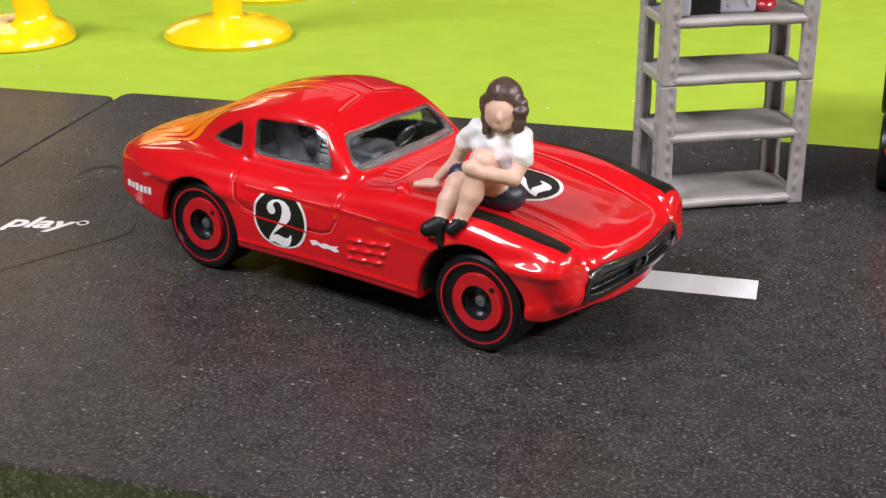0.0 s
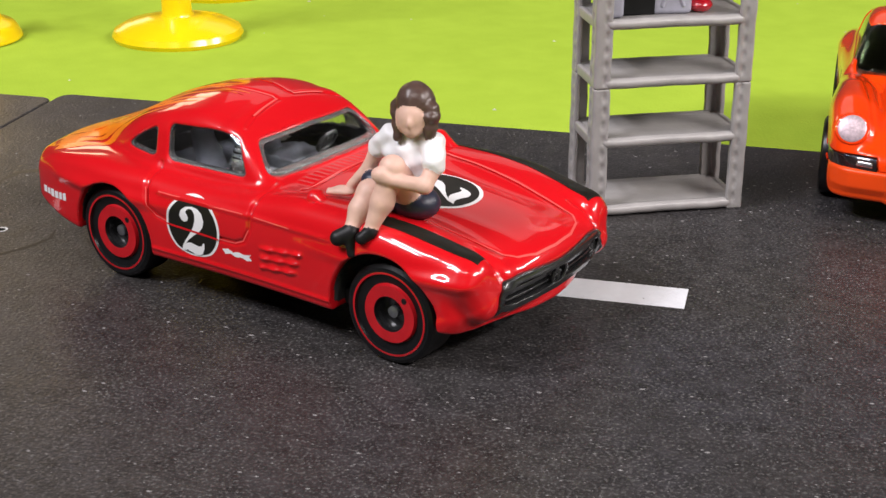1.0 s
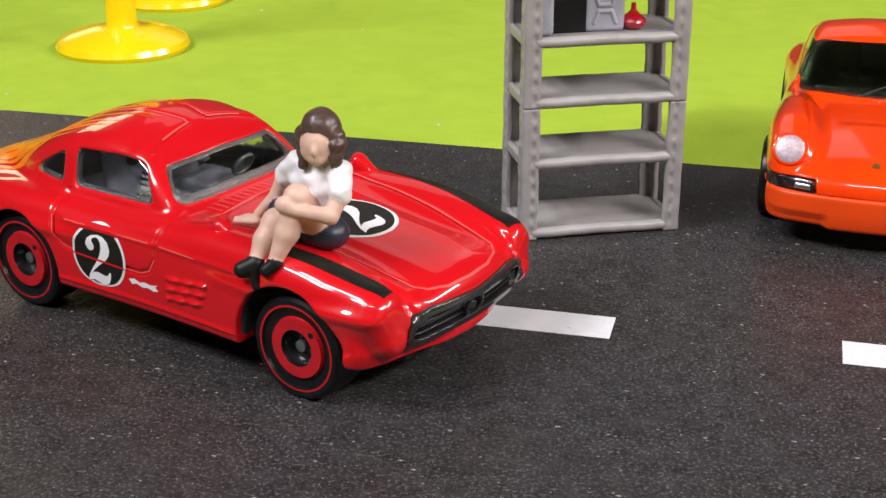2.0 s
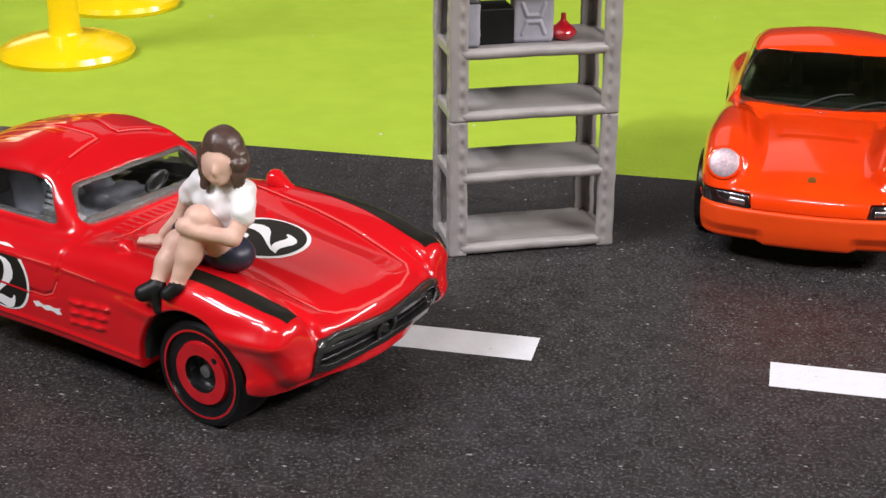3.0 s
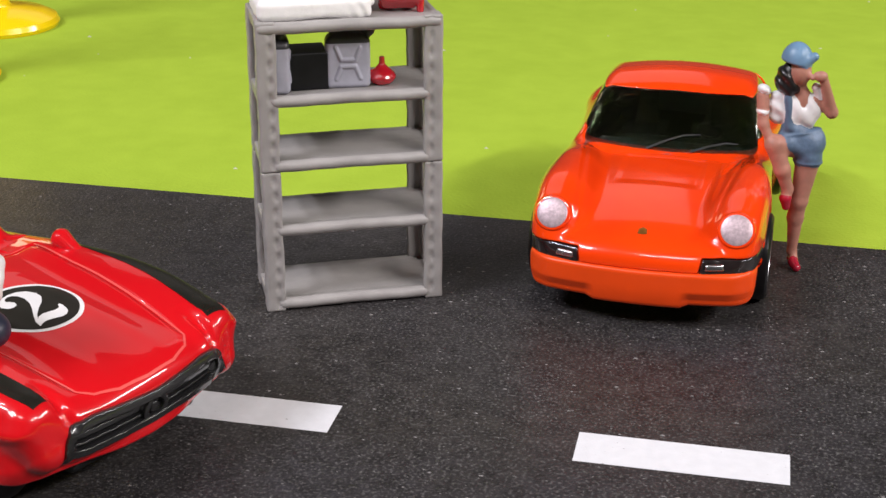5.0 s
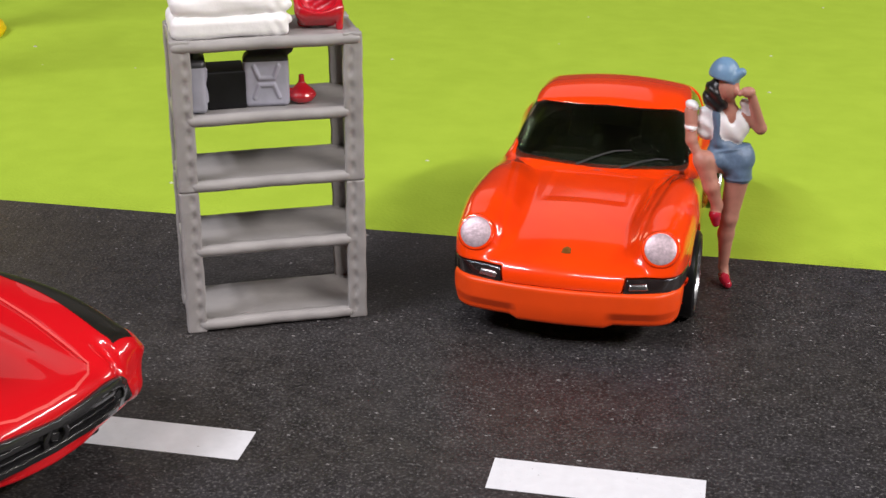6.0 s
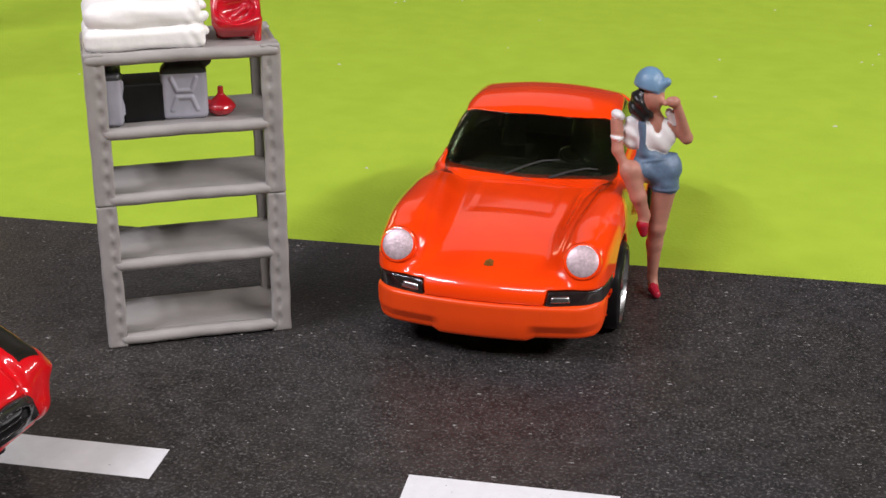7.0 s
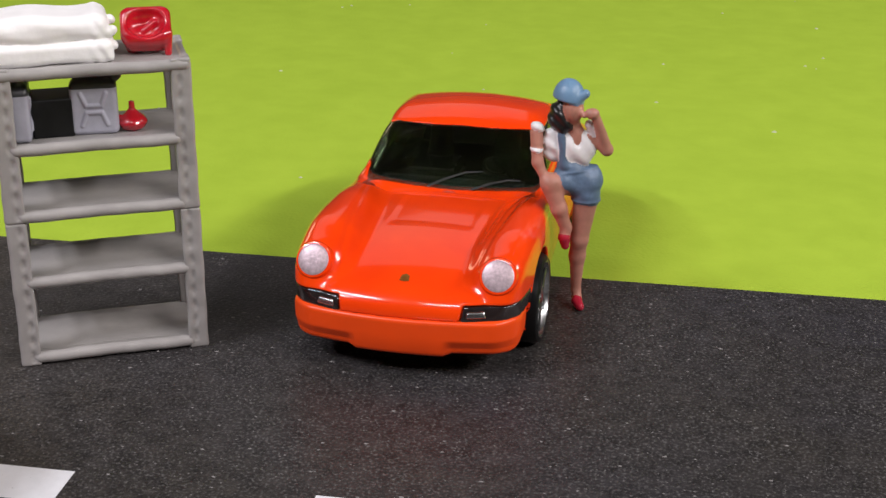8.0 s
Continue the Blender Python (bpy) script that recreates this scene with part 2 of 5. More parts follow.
def shell_of(fn, lo, hi, res):
    """The surface fn = 0 inside a box, as points, quads and normals."""
    lo, hi = np.array(lo, float), np.array(hi, float)
    n = np.ceil((hi - lo) / (4 * res)).astype(int) * 4 + 1
    ax = [lo[i] + res * np.arange(n[i]) for i in range(3)]
    c = [(a[:-1].reshape(-1, 4).mean(1) + res / 2) for a in ax]
    cx, cy, cz = np.meshgrid(*c, indexing="ij")
    coarse = fn(cx.ravel(), cy.ravel(), cz.ravel()).reshape(cx.shape)
    near = np.abs(coarse) < 11 * res
    grow = near.copy()
    for axis in range(3):
        grow |= np.roll(near, 1, axis) | np.roll(near, -1, axis)
    f = np.pad(coarse, [(0, 1)] * 3, mode="edge")
    g = np.pad(grow, [(0, 1)] * 3, mode="edge")
    for axis in range(3):
        f, g = np.repeat(f, 4, axis), np.repeat(g, 4, axis)
    f, g = f[: n[0], : n[1], : n[2]].copy(), g[: n[0], : n[1], : n[2]]
    idx = np.nonzero(g)
    f[idx] = fn(ax[0][idx[0]], ax[1][idx[1]], ax[2][idx[2]])
    inside = f < 0
    m = n - 1
    count = np.zeros(m, np.int8)
    for dx in (0, 1):
        for dy in (0, 1):
            for dz in (0, 1):
                count += inside[dx : m[0] + dx, dy : m[1] + dy, dz : m[2] + dz]
    cell = np.nonzero((count > 0) & (count < 8))
    number = np.full(m, -1, np.int64)
    number[cell] = np.arange(len(cell[0]))
    total, hits = np.zeros((len(cell[0]), 3)), np.zeros(len(cell[0]))
    corners = [(i, j, k) for i in (0, 1) for j in (0, 1) for k in (0, 1)]
    for a in corners:
        for b in corners:
            if sum(b) != sum(a) + 1 or any(q < p for p, q in zip(a, b)):
                continue
            fa = f[cell[0] + a[0], cell[1] + a[1], cell[2] + a[2]]
            fb = f[cell[0] + b[0], cell[1] + b[1], cell[2] + b[2]]
            cross = (fa < 0) != (fb < 0)
            u = np.where(cross, fa / np.where(cross, fa - fb, 1), 0)
            total += cross[:, None] * (np.array(a) + u[:, None] * (np.array(b) - np.array(a)))
            hits += cross
    p = lo + res * (np.stack(cell, 1) + total / hits[:, None])
    quads = []
    for axis in range(3):
        o1, o2 = (axis + 1) % 3, (axis + 2) % 3
        s = [slice(None)] * 3
        s2 = [slice(None)] * 3
        s[axis], s2[axis] = slice(0, -1), slice(1, None)
        change = inside[tuple(s)] != inside[tuple(s2)]
        e = np.array(np.nonzero(change)).T
        e = e[(e[:, o1] > 0) & (e[:, o2] > 0) & (e[:, o1] < m[o1]) & (e[:, o2] < m[o2])]
        def at(d1, d2):
            q = e.copy()
            q[:, o1] -= d1
            q[:, o2] -= d2
            return number[q[:, 0], q[:, 1], q[:, 2]]
        quad = np.stack([at(1, 1), at(0, 1), at(0, 0), at(1, 0)], 1)
        out = inside[e[:, 0], e[:, 1], e[:, 2]]
        quad[~out] = quad[~out][:, ::-1]
        quads.append(quad)
    quads = np.concatenate(quads)
    quads = quads[(quads >= 0).all(1)]
    for _ in range(2):
        d = fn(p[:, 0], p[:, 1], p[:, 2])
        g = gradient(fn, p, res * 0.25)
        step = (d / np.maximum((g * g).sum(1), 0.05))[:, None] * g
        size = np.linalg.norm(step, axis=1, keepdims=True)
        p = p - step * np.minimum(1, 0.6 * res / np.maximum(size, 1e-9))
    g = gradient(fn, p, res * 0.6)
    normal = g / np.maximum(np.linalg.norm(g, axis=1, keepdims=True), 1e-9)
    return p, quads, normal


def mesh_data(name, verts, faces, mats, which=None, normals=None, smooth=True):
    me = bpy.data.meshes.new(name)
    verts = np.asarray(verts, float) * MM
    if isinstance(faces, np.ndarray):
        k = faces.shape[1]
        me.vertices.add(len(verts))
        me.vertices.foreach_set("co", verts.ravel())
        me.loops.add(faces.size)
        me.loops.foreach_set("vertex_index", faces.ravel().astype(np.int32))
        me.polygons.add(len(faces))
        me.polygons.foreach_set("loop_start", np.arange(0, faces.size, k, dtype=np.int32))
        me.update(calc_edges=True)
    else:
        me.from_pydata([tuple(v) for v in verts], [], [tuple(f) for f in faces])
    for m in mats if isinstance(mats, (list, tuple)) else [mats]:
        me.materials.append(m)
    if which is not None:
        me.polygons.foreach_set("material_index", np.asarray(which, np.int32))
    me.polygons.foreach_set("use_smooth", np.full(len(me.polygons), smooth))
    me.update()
    if normals is not None:
        me.normals_split_custom_set_from_vertices([tuple(v) for v in normals])
    return me


def thing(name, x, y, z, turn, label, category, group="", kind=""):
    """An empty at the base of a thing, to carry its parts."""
    ob = new(name)
    ob.empty_display_size = 0.005
    ob.matrix_world = pose(x * MM, y * MM, z * MM, 0, 0, turn)
    return tagged(ob, label, category, group, kind)


def part(name, data, parent=None, label="", at=None):
    ob = new(name, data)
    if parent is not None:
        ob.parent = parent
    if at is not None:
        ob.matrix_basis = at
    return tagged(ob, label)


def place(x=0, y=0, z=0, rx=0, ry=0, rz=0):
    return pose(x * MM, y * MM, z * MM, rx, ry, rz)


def sculpt(name, fn, lo, hi, res, mats, paint=None):
    """One mesh from a solid field; paint gives the material index of each face."""
    p, quads, normal = shell_of(fn, lo, hi, res)
    which = None
    if paint is not None:
        mid = p[quads].mean(1)
        which = paint(mid[:, 0], mid[:, 1], mid[:, 2])
    return mesh_data(name, p, quads, mats, which, normal)


def bm_data(name, bm, mats, smooth=False):
    """A bmesh in mm becomes mesh data in metres."""
    bmesh.ops.recalc_face_normals(bm, faces=bm.faces)
    bmesh.ops.scale(bm, vec=(MM, MM, MM), verts=bm.verts)
    me = bpy.data.meshes.new(name)
    bm.to_mesh(me)
    bm.free()
    for m in mats if isinstance(mats, (list, tuple)) else [mats]:
        me.materials.append(m)
    me.polygons.foreach_set("use_smooth", np.full(len(me.polygons), smooth))
    return me


def box_bm(cx, cy, cz, sx, sy, sz, bevel=0.0, seg=2):
    bm = bmesh.new()
    bmesh.ops.create_cube(bm, size=1.0, matrix=Matrix.LocRotScale((cx, cy, cz), None, (sx, sy, sz)))
    if bevel > 0:
        bmesh.ops.bevel(bm, geom=bm.edges[:], offset=bevel, segments=seg, affect="EDGES", profile=0.5)
    return bm


def lathe_data(name, profile, seg, mats, which=None):
    """A turned shape about the z axis from (radius, height) pairs; which: the material of each band."""
    verts, faces, ids = [], [], []
    for r, h in profile:
        verts += [(r * math.cos(2 * math.pi * i / seg), r * math.sin(2 * math.pi * i / seg), h) for i in range(seg)]
    for j in range(len(profile) - 1):
        for i in range(seg):
            k = (i + 1) % seg
            faces.append((j * seg + i, j * seg + k, (j + 1) * seg + k, (j + 1) * seg + i))
            ids.append(which[j] if which else 0)
    for j, flip in ((0, True), (len(profile) - 1, False)):
        if profile[j][0] > 1e-6:
            ring = [j * seg + i for i in range(seg)]
            faces.append(tuple(ring[::-1] if flip else ring))
            ids.append((which[0] if flip else which[-1]) if which else 0)
    me = mesh_data(name, verts, faces, mats, ids, smooth=True)
    me.set_sharp_from_angle(angle=radians(35))
    return me


def crossings(outline, level):
    """Where an outline meets a level line, from left to right."""
    out = []
    for (ax, ay), (bx, by) in zip(outline, outline[1:] + outline[:1]):
        if (ay <= level) != (by <= level):
            out.append(ax + (level - ay) / (by - ay) * (bx - ax))
    return sorted(out)


def sheet_data(name, outlines, cell, mats, shape, band=0.09):
    """Flat outlines (u, v), sliced into thin bands of small quads and laid on a surface by shape(u, v) -> x, y, z."""
    uv, faces = [], []
    for outline in outlines:
        low, high = min(v for _, v in outline), max(v for _, v in outline)
        n = max(2, math.ceil((high - low) / band))
        for i in range(n):
            v0, v1 = low + (high - low) * i / n, low + (high - low) * (i + 1) / n
            c0, c1, cm = crossings(outline, v0 + 1e-6), crossings(outline, v1 - 1e-6), crossings(outline, (v0 + v1) / 2)
            if not len(c0) == len(c1) == len(cm):
                c0 = c1 = cm
            for k in range(0, len(c0) - 1, 2):
                steps = max(1, math.ceil((cm[k + 1] - cm[k]) / cell))
                base = len(uv)
                for j in range(steps + 1):
                    w = j / steps
                    uv += [(c0[k] + w * (c0[k + 1] - c0[k]), v0), (c1[k] + w * (c1[k + 1] - c1[k]), v1)]
                faces += [(base + 2 * j, base + 2 * j + 2, base + 2 * j + 3, base + 2 * j + 1) for j in range(steps)]
    return laid_mesh(name, uv, np.array(faces), mats, shape)


def disc_data(name, cx, cy, rx, ry, mats, shape, rings=14, seg=56):
    """A round print, laid on a surface."""
    uv = [(cx, cy)] + [(cx + rx * j / rings * math.cos(2 * math.pi * i / seg), cy + ry * j / rings * math.sin(2 * math.pi * i / seg)) for j in range(1, rings + 1) for i in range(seg)]
    faces = [(0, 1 + i, 1 + (i + 1) % seg) for i in range(seg)]
    for j in range(rings - 1):
        a, b = 1 + j * seg, 1 + (j + 1) * seg
        faces += [(a + i, b + i, b + (i + 1) % seg, a + (i + 1) % seg) for i in range(seg)]
    return laid_mesh(name, uv, faces, mats, shape)


def laid_mesh(name, uv, faces, mats, shape):
    uv = np.array(uv)
    u, v, e = uv[:, 0], uv[:, 1], 0.05
    along = np.stack(shape(u + e, v), 1) - np.stack(shape(u - e, v), 1)
    up = np.stack(shape(u, v + e), 1) - np.stack(shape(u, v - e), 1)
    normal = np.cross(along, up)
    normal /= np.linalg.norm(normal, axis=1, keepdims=True) + 1e-12
    return mesh_data(name, np.stack(shape(u, v), 1), faces, mats, None, normal)


def laid_down(fn, start, lift):
    """Lays (x, y) on the top of a solid from height start."""
    def shape(u, v):
        z = np.full(len(u), float(start))
        for _ in range(70):
            z -= 0.6 * np.clip(fn(u, v, z), -1, 1)
        return u, v, z + lift
    return shape


def laid_side(fn, start, side, lift):
    """Lays (x, z) on the flank of a solid; side: -1 or 1."""
    def shape(u, v):
        y = np.full(len(u), float(start))
        for _ in range(70):
            y -= 0.6 * np.clip(fn(u, side * y, v), -1, 1)
        return u, side * (y + lift), v
    return shape


def stroke(points, widths):
    """The outline of a line that swells and thins."""
    left, right = [], []
    for i, (x, y) in enumerate(points):
        ax, ay = points[max(0, i - 1)]
        bx, by = points[min(len(points) - 1, i + 1)]
        n = math.hypot(bx - ax, by - ay)
        nx, ny = -(by - ay) / n, (bx - ax) / n
        left.append((x + nx * widths[i] / 2, y + ny * widths[i] / 2))
        right.append((x - nx * widths[i] / 2, y - ny * widths[i] / 2))
    return left + right[::-1]


def figure_two(cx, cy, size, turn=0.0):
    """The outlines of a bold old-style numeral 2."""
    shape = [(0.03, 0.0), (0.12, 0.045), (0.20, 0.055), (0.30, 0.03), (0.42, -0.01), (0.52, 0.0), (0.60, 0.06), (0.65, 0.17), (0.66, 0.29), (0.62, 0.29), (0.58, 0.215), (0.50, 0.195),
             (0.40, 0.215), (0.29, 0.235), (0.20, 0.215), (0.15, 0.18), (0.22, 0.27), (0.36, 0.39), (0.53, 0.51), (0.63, 0.63), (0.655, 0.76), (0.60, 0.90), (0.48, 0.98), (0.33, 1.0), (0.17, 0.97),
             (0.06, 0.89), (0.02, 0.77), (0.06, 0.68), (0.14, 0.65), (0.22, 0.68), (0.25, 0.75), (0.22, 0.82), (0.18, 0.86), (0.21, 0.92), (0.29, 0.95), (0.36, 0.93), (0.415, 0.86),
             (0.42, 0.74), (0.38, 0.60), (0.29, 0.45), (0.17, 0.29), (0.07, 0.14)]
    c, s = math.cos(radians(turn)), math.sin(radians(turn))
    return [[(cx + size * ((x - 0.34) * c - (y - 0.5) * s), cy + size * ((x - 0.34) * s + (y - 0.5) * c)) for x, y in shape]]


# ---- the large structure ----
BOARD_TOP, FELT_TOP = 0.0, -3.6


def slab(name, cx, cy, cz, sx, sy, sz, mat, label, category):
    return tagged(new(name, bm_data(name, box_bm(cx, cy, cz, sx, sy, sz), mat)), label, category, kind="structure")


slab("ground", 0, 280, FELT_TOP - 10, 1300, 740, 20, FELT, "bright green felt sheet spread under the play board", "felt")
slab("floor", 0, 0, FELT_TOP - 30, 4200, 4200, 20, FLOOR_WOOD, "brown wooden floor under the green felt", "floor")
slab("ceiling", 0, 0, 1640, 4200, 4200, 40, WALL_PAINT, "plain grey ceiling of the room", "ceiling")
slab("wall_north", 0, 2120, 793.2, 4240, 40, 1653.6, WALL_PAINT, "plain grey painted room wall", "wall")
slab("wall_south", 0, -2120, 793.2, 4240, 40, 1653.6, WALL_PAINT, "plain grey painted room wall", "wall")
slab("wall_east", 2120, 0, 793.2, 40, 4200, 1653.6, WALL_PAINT, "plain grey painted room wall", "wall")
slab("wall_west", -2120, 0, 793.2, 40, 4200, 1653.6, WALL_PAINT, "plain grey painted room wall", "wall")


def rounded_outline(x0, y0, x1, y1, radii, n=8):
    """A rectangle's outline, anticlockwise from the lower left, with a radius for each corner."""
    out = []
    for (cx, cy, a0), r in zip(((x0, y0, 180), (x1, y0, 270), (x1, y1, 0), (x0, y1, 90)), radii):
        mx, my = (cx + r if cx == x0 else cx - r), (cy + r if cy == y0 else cy - r)
        out += [(mx + r * math.cos(radians(a0 + 90 * i / n)), my + r * math.sin(radians(a0 + 90 * i / n))) for i in range(n + 1)]
    return out


def prism_bm(outline, z0, z1, bevel=0.0, seg=2):
    bm = bmesh.new()
    base = bm.faces.new([bm.verts.new((x, y, z0)) for x, y in outline])
    up = bmesh.ops.extrude_face_region(bm, geom=[base])
    bmesh.ops.translate(bm, vec=(0, 0, z1 - z0), verts=[v for v in up["geom"] if isinstance(v, bmesh.types.BMVert)])
    if bevel > 0:
        rim = [e for e in bm.edges if all(abs(v.co.z - z1) < 1e-6 for v in e.verts)]
        bmesh.ops.bevel(bm, geom=rim, offset=bevel, segments=seg, affect="EDGES", profile=0.5)
    return bm


board = thing("play_board", 0, 0, 0, 0, "black printed play board with white road dashes lying on green felt", "play mat")
part("panel", bm_data("panel", prism_bm(rounded_outline(-99.1, -50.2, 150, 58.35, (1, 1, 1, 2.2)), FELT_TOP, BOARD_TOP, 0.3), BOARD), board, "black main panel with a fine dusty grain")
part("panel", bm_data("panel", prism_bm(rounded_outline(-300, -50.2, -99.25, 55.9, (1, 1, 2.2, 1)), FELT_TOP, BOARD_TOP, 0.3), BOARD), board, "black side panel with a brownish bloom")
for x0, x1 in ((-28.6, -9.6 + 11.7), (24.85, 43.85), (66.6, 85.6)):
    part("road_dash", bm_data("road_dash", prism_bm([(x0, 0.85), (x1, 0.85), (x1, 6.05), (x0, 6.05)], 0.0, 0.03), DASH_WHITE), board, "white printed road dash")


for points, widths in (([(-92, -37), (-86, -24), (-80.1, -12.4), (-76.3, -6.3), (-72.4, -0.6), (-71.2, 2.4), (-72.0, 5.2)], [0.25, 0.3, 0.35, 0.45, 0.6, 0.5, 0.2]),
                       ([(-87.0, 16.5), (-87.2, 20), (-86.6, 22.8), (-85, 23.9), (-82.5, 23.6)], [0.2, 0.6, 1.1, 1.2, 0.9])):
    part("cut_line", sheet_data("cut_line", [stroke(points, widths)], 5, BLACK_PRINT, lambda u, v: (u, v, 0 * u + 0.02)), board, "dark cut line in the board")
word_curve = bpy.data.curves.new("word", "FONT")
word_curve.body, word_curve.size, word_curve.shear, word_curve.offset = "play", 4.9 * MM, 0.25, 0.16 * MM
word_curve.align_x = "RIGHT"
word_shape = new("word_outline", word_curve)
word_mesh = bpy.data.meshes.new_from_object(word_shape)
bpy.data.objects.remove(word_shape)
word_mesh.materials.clear()
word_mesh.materials.append(WHITE_PRINT)
part("word", word_mesh, board, "white printed word play", place(-79.4, 1.3, 0.025, 0, 0, 8))
part("ring_mark", lathe_data("ring_mark", [(0.75, 0.0), (0.75, 0.03), (0.5, 0.03), (0.5, 0.0)], 24, WHITE_PRINT), board, "small white printed ring", place(-78.2, 3.6, 0.0))


# ---- red coupe ----
hood_top = smooth_curve([(32, 9.5), (30, 10.5), (28.5, 11.1), (27, 11.55), (24, 12.15), (19, 12.85), (14, 13.4), (5, 14.0), (-2, 14.0), (-12, 13.6), (-20, 13.4), (-28, 12.9), (-33, 11.7), (-36, 10.6), (-39, 8.6)])
fender_top = smooth_curve([(32, 9.6), (29, 11.0), (26.5, 12.0), (23, 13.0), (19, 13.75), (14, 14.1), (8, 14.0), (2, 13.4), (-6, 12.8), (-14, 12.9), (-20, 12.9), (-28, 11.9), (-34, 10.2), (-39, 7)])
flank = smooth_curve([(33, 8.5), (30, 11.0), (27.5, 12.6), (24, 13.5), (18, 13.9), (10, 13.55), (0, 13.3), (-10, 13.5), (-18, 13.8), (-26, 12.9), (-31, 11.4), (-35, 9.2), (-38, 6.0)])
roof_line = smooth_curve([(7, 9.4), (4.5, 11.9), (2.2, 14.2), (0, 16.2), (-1.4, 17.6), (-3, 18.9), (-5, 19.85), (-9, 20.35), (-13, 19.75), (-18, 18.2), (-23, 15.75), (-28, 13.6), (-33, 11.2), (-38, 8)])
sill_line = smooth_curve([(32, 6.0), (26, 5.3), (23.5, 4.5), (13, 4.0), (-13, 4.0), (-24, 4.4), (-30, 5.2), (-38, 6.4)])


lip_plan = smooth_curve([(0, 29.3), (3.5, 28.9), (6.5, 28.0), (9, 27.4), (10.6, 27.0), (12, 25.9), (13.1, 25.0), (14, 23.5), (16, 20)])


def red_hull(x, y, z):
    a = np.sqrt(y * y + 0.3)
    top = smax(hood_top(x) - 0.010 * a * a - 0.16 * np.maximum(a - 8.2, 0) ** 2, fender_top(x) - 0.07 * (a - 10.4) ** 2, 0.9)
    side = a - (flank(x) - 0.020 * np.maximum(7.0 - z, 0) ** 2 - 0.022 * np.maximum(z - 8, 0) ** 2)
    nose = x - (30.0 - 0.010 * a * a - 0.10 * np.maximum(a - 7.6, 0) ** 2 - 0.25 * np.maximum(a - 7.5, 0) * np.clip((8.8 - z) / 2, 0, 1) - 0.045 * np.maximum(10.4 - z, 0) ** 2 - 0.12 * np.maximum(z - 10.8, 0) ** 2)
    tail = -x - (36.1 - 0.022 * a * a - 0.05 * np.maximum(7 - z, 0) ** 2)
    top = top + 0.10 * np.exp(-(((a - 3.5) / 0.9) ** 2)) * span(x, 12, 26.5, 5)
    low = smax(smax(side, smax(z - top, nose, 2.4), 1.9), tail, 1.4)
    low = smax(low, sill_line(x) - z, 0.6)
    lip = smax(smax(x - lip_plan(a), a - flank(x) + 0.1, 0.8), np.abs(z - 5.55) - 0.55, 0.4)
    low = smin(low, np.maximum(lip, 22.6 - x), 0.3)
    lamp = limb(x, np.abs(y), z, (26.0, 10.7, 9.8), (27.1, 10.2, 7.6), 2.35, 1.85)
    lamp = smin(lamp, limb(x, np.abs(y), z, (20.5, 10.4, 10.6), (25.9, 10.65, 9.9), 2.2, 2.3), 0.6)
    lamp = smin(lamp, limb(x, np.abs(y), z, (24.2, 11.2, 9.4), (24.8, 11.2, 6.4), 2.1, 1.9), 0.8)
    low = smin(low, lamp, 0.7)
    low = low + 0.5 * np.exp(-(((a - 8.6) / 0.55) ** 2)) * span(x, 25.6, 60, 2.5) * span(z, 9.3, 20, 1.0)
    for cx in (18.6, -18.2):
        brow = egg(x, np.abs(y), z, (cx + 0.6, 12.9, 10.0), (6.6, 1.0, 0.6))
        low = smin(low, brow, 0.8)
    narrow = 10.5 - 0.33 * (z - 13.2) - 0.022 * np.maximum(-12 - x, 0) ** 2 - 0.03 * np.maximum(x + 2, 0) ** 2
    cabin = smax(a - narrow, z - (roof_line(x) - np.interp(x, [-6, 0], [0.022, 0.010]) * a * a), 1.5)
    cabin = np.maximum(cabin, 11.5 - z)
    return smin(low, cabin, 0.9)


RED_DOOR_GLASS = [(-12.2, 13.8), (-1.2, 13.95), (-3.2, 17.4), (-5.0, 17.85), (-12.8, 17.35)]
RED_QUARTER_GLASS = [(-19.6, 13.95), (-14.1, 13.8), (-14.5, 16.9), (-16.7, 16.0)]


def red_openings(x, y, z):
    a = np.abs(y)
    door = np.maximum(rounded(x, z, RED_DOOR_GLASS, 0.9), 5 - a)
    quarter = np.maximum(rounded(x, z, RED_QUARTER_GLASS, 0.9), 5 - a)
    screen = np.maximum(rounded(a, z, [(-3, 14.15), (8.5, 13.95), (9.0, 14.5), (7.5, 17.1), (-3, 17.5)], 0.7), -3.4 - x)
    back = np.maximum(np.maximum(a - 6.0 + 0.2 * np.maximum(z - 15, 0), x + 18.6), np.maximum(-x - 25.5, 13.0 - z))
    return door, quarter, screen, back


red_seams_side = [[(-12.9, 13.4), (-12.7, 11.6), (-12.0, 9.8), (-11.0, 8.9), (-9.5, 8.6), (-2.4, 8.2), (-0.3, 8.2), (0.9, 8.7), (1.6, 10.0), (1.7, 12.0), (2.0, 13.6)]]
BONNET_EDGE = [(29.1, 0.0), (28.9, 3.2), (28.2, 5.4), (27.2, 6.4), (24.9, 6.7), (20.7, 7.2), (16.4, 7.7), (11.7, 8.3), (6.5, 9.3), (5.2, 9.5), (5.0, 8.6), (5.0, 0.0)]
ROOF_EDGE = [(-13.5, 2.1), (-8.0, 1.7), (-5.2, 1.1), (-4.5, 1.3), (-4.2, 4.0), (-4.0, 5.6), (-3.5, 7.4)]
red_seams_top = [BONNET_EDGE, ROOF_EDGE]


RED_MOUTH = [(-4, 6.35), (8.9, 6.35), (9.6, 6.8), (8.7, 9.5), (7.9, 9.75), (-4, 9.05)]


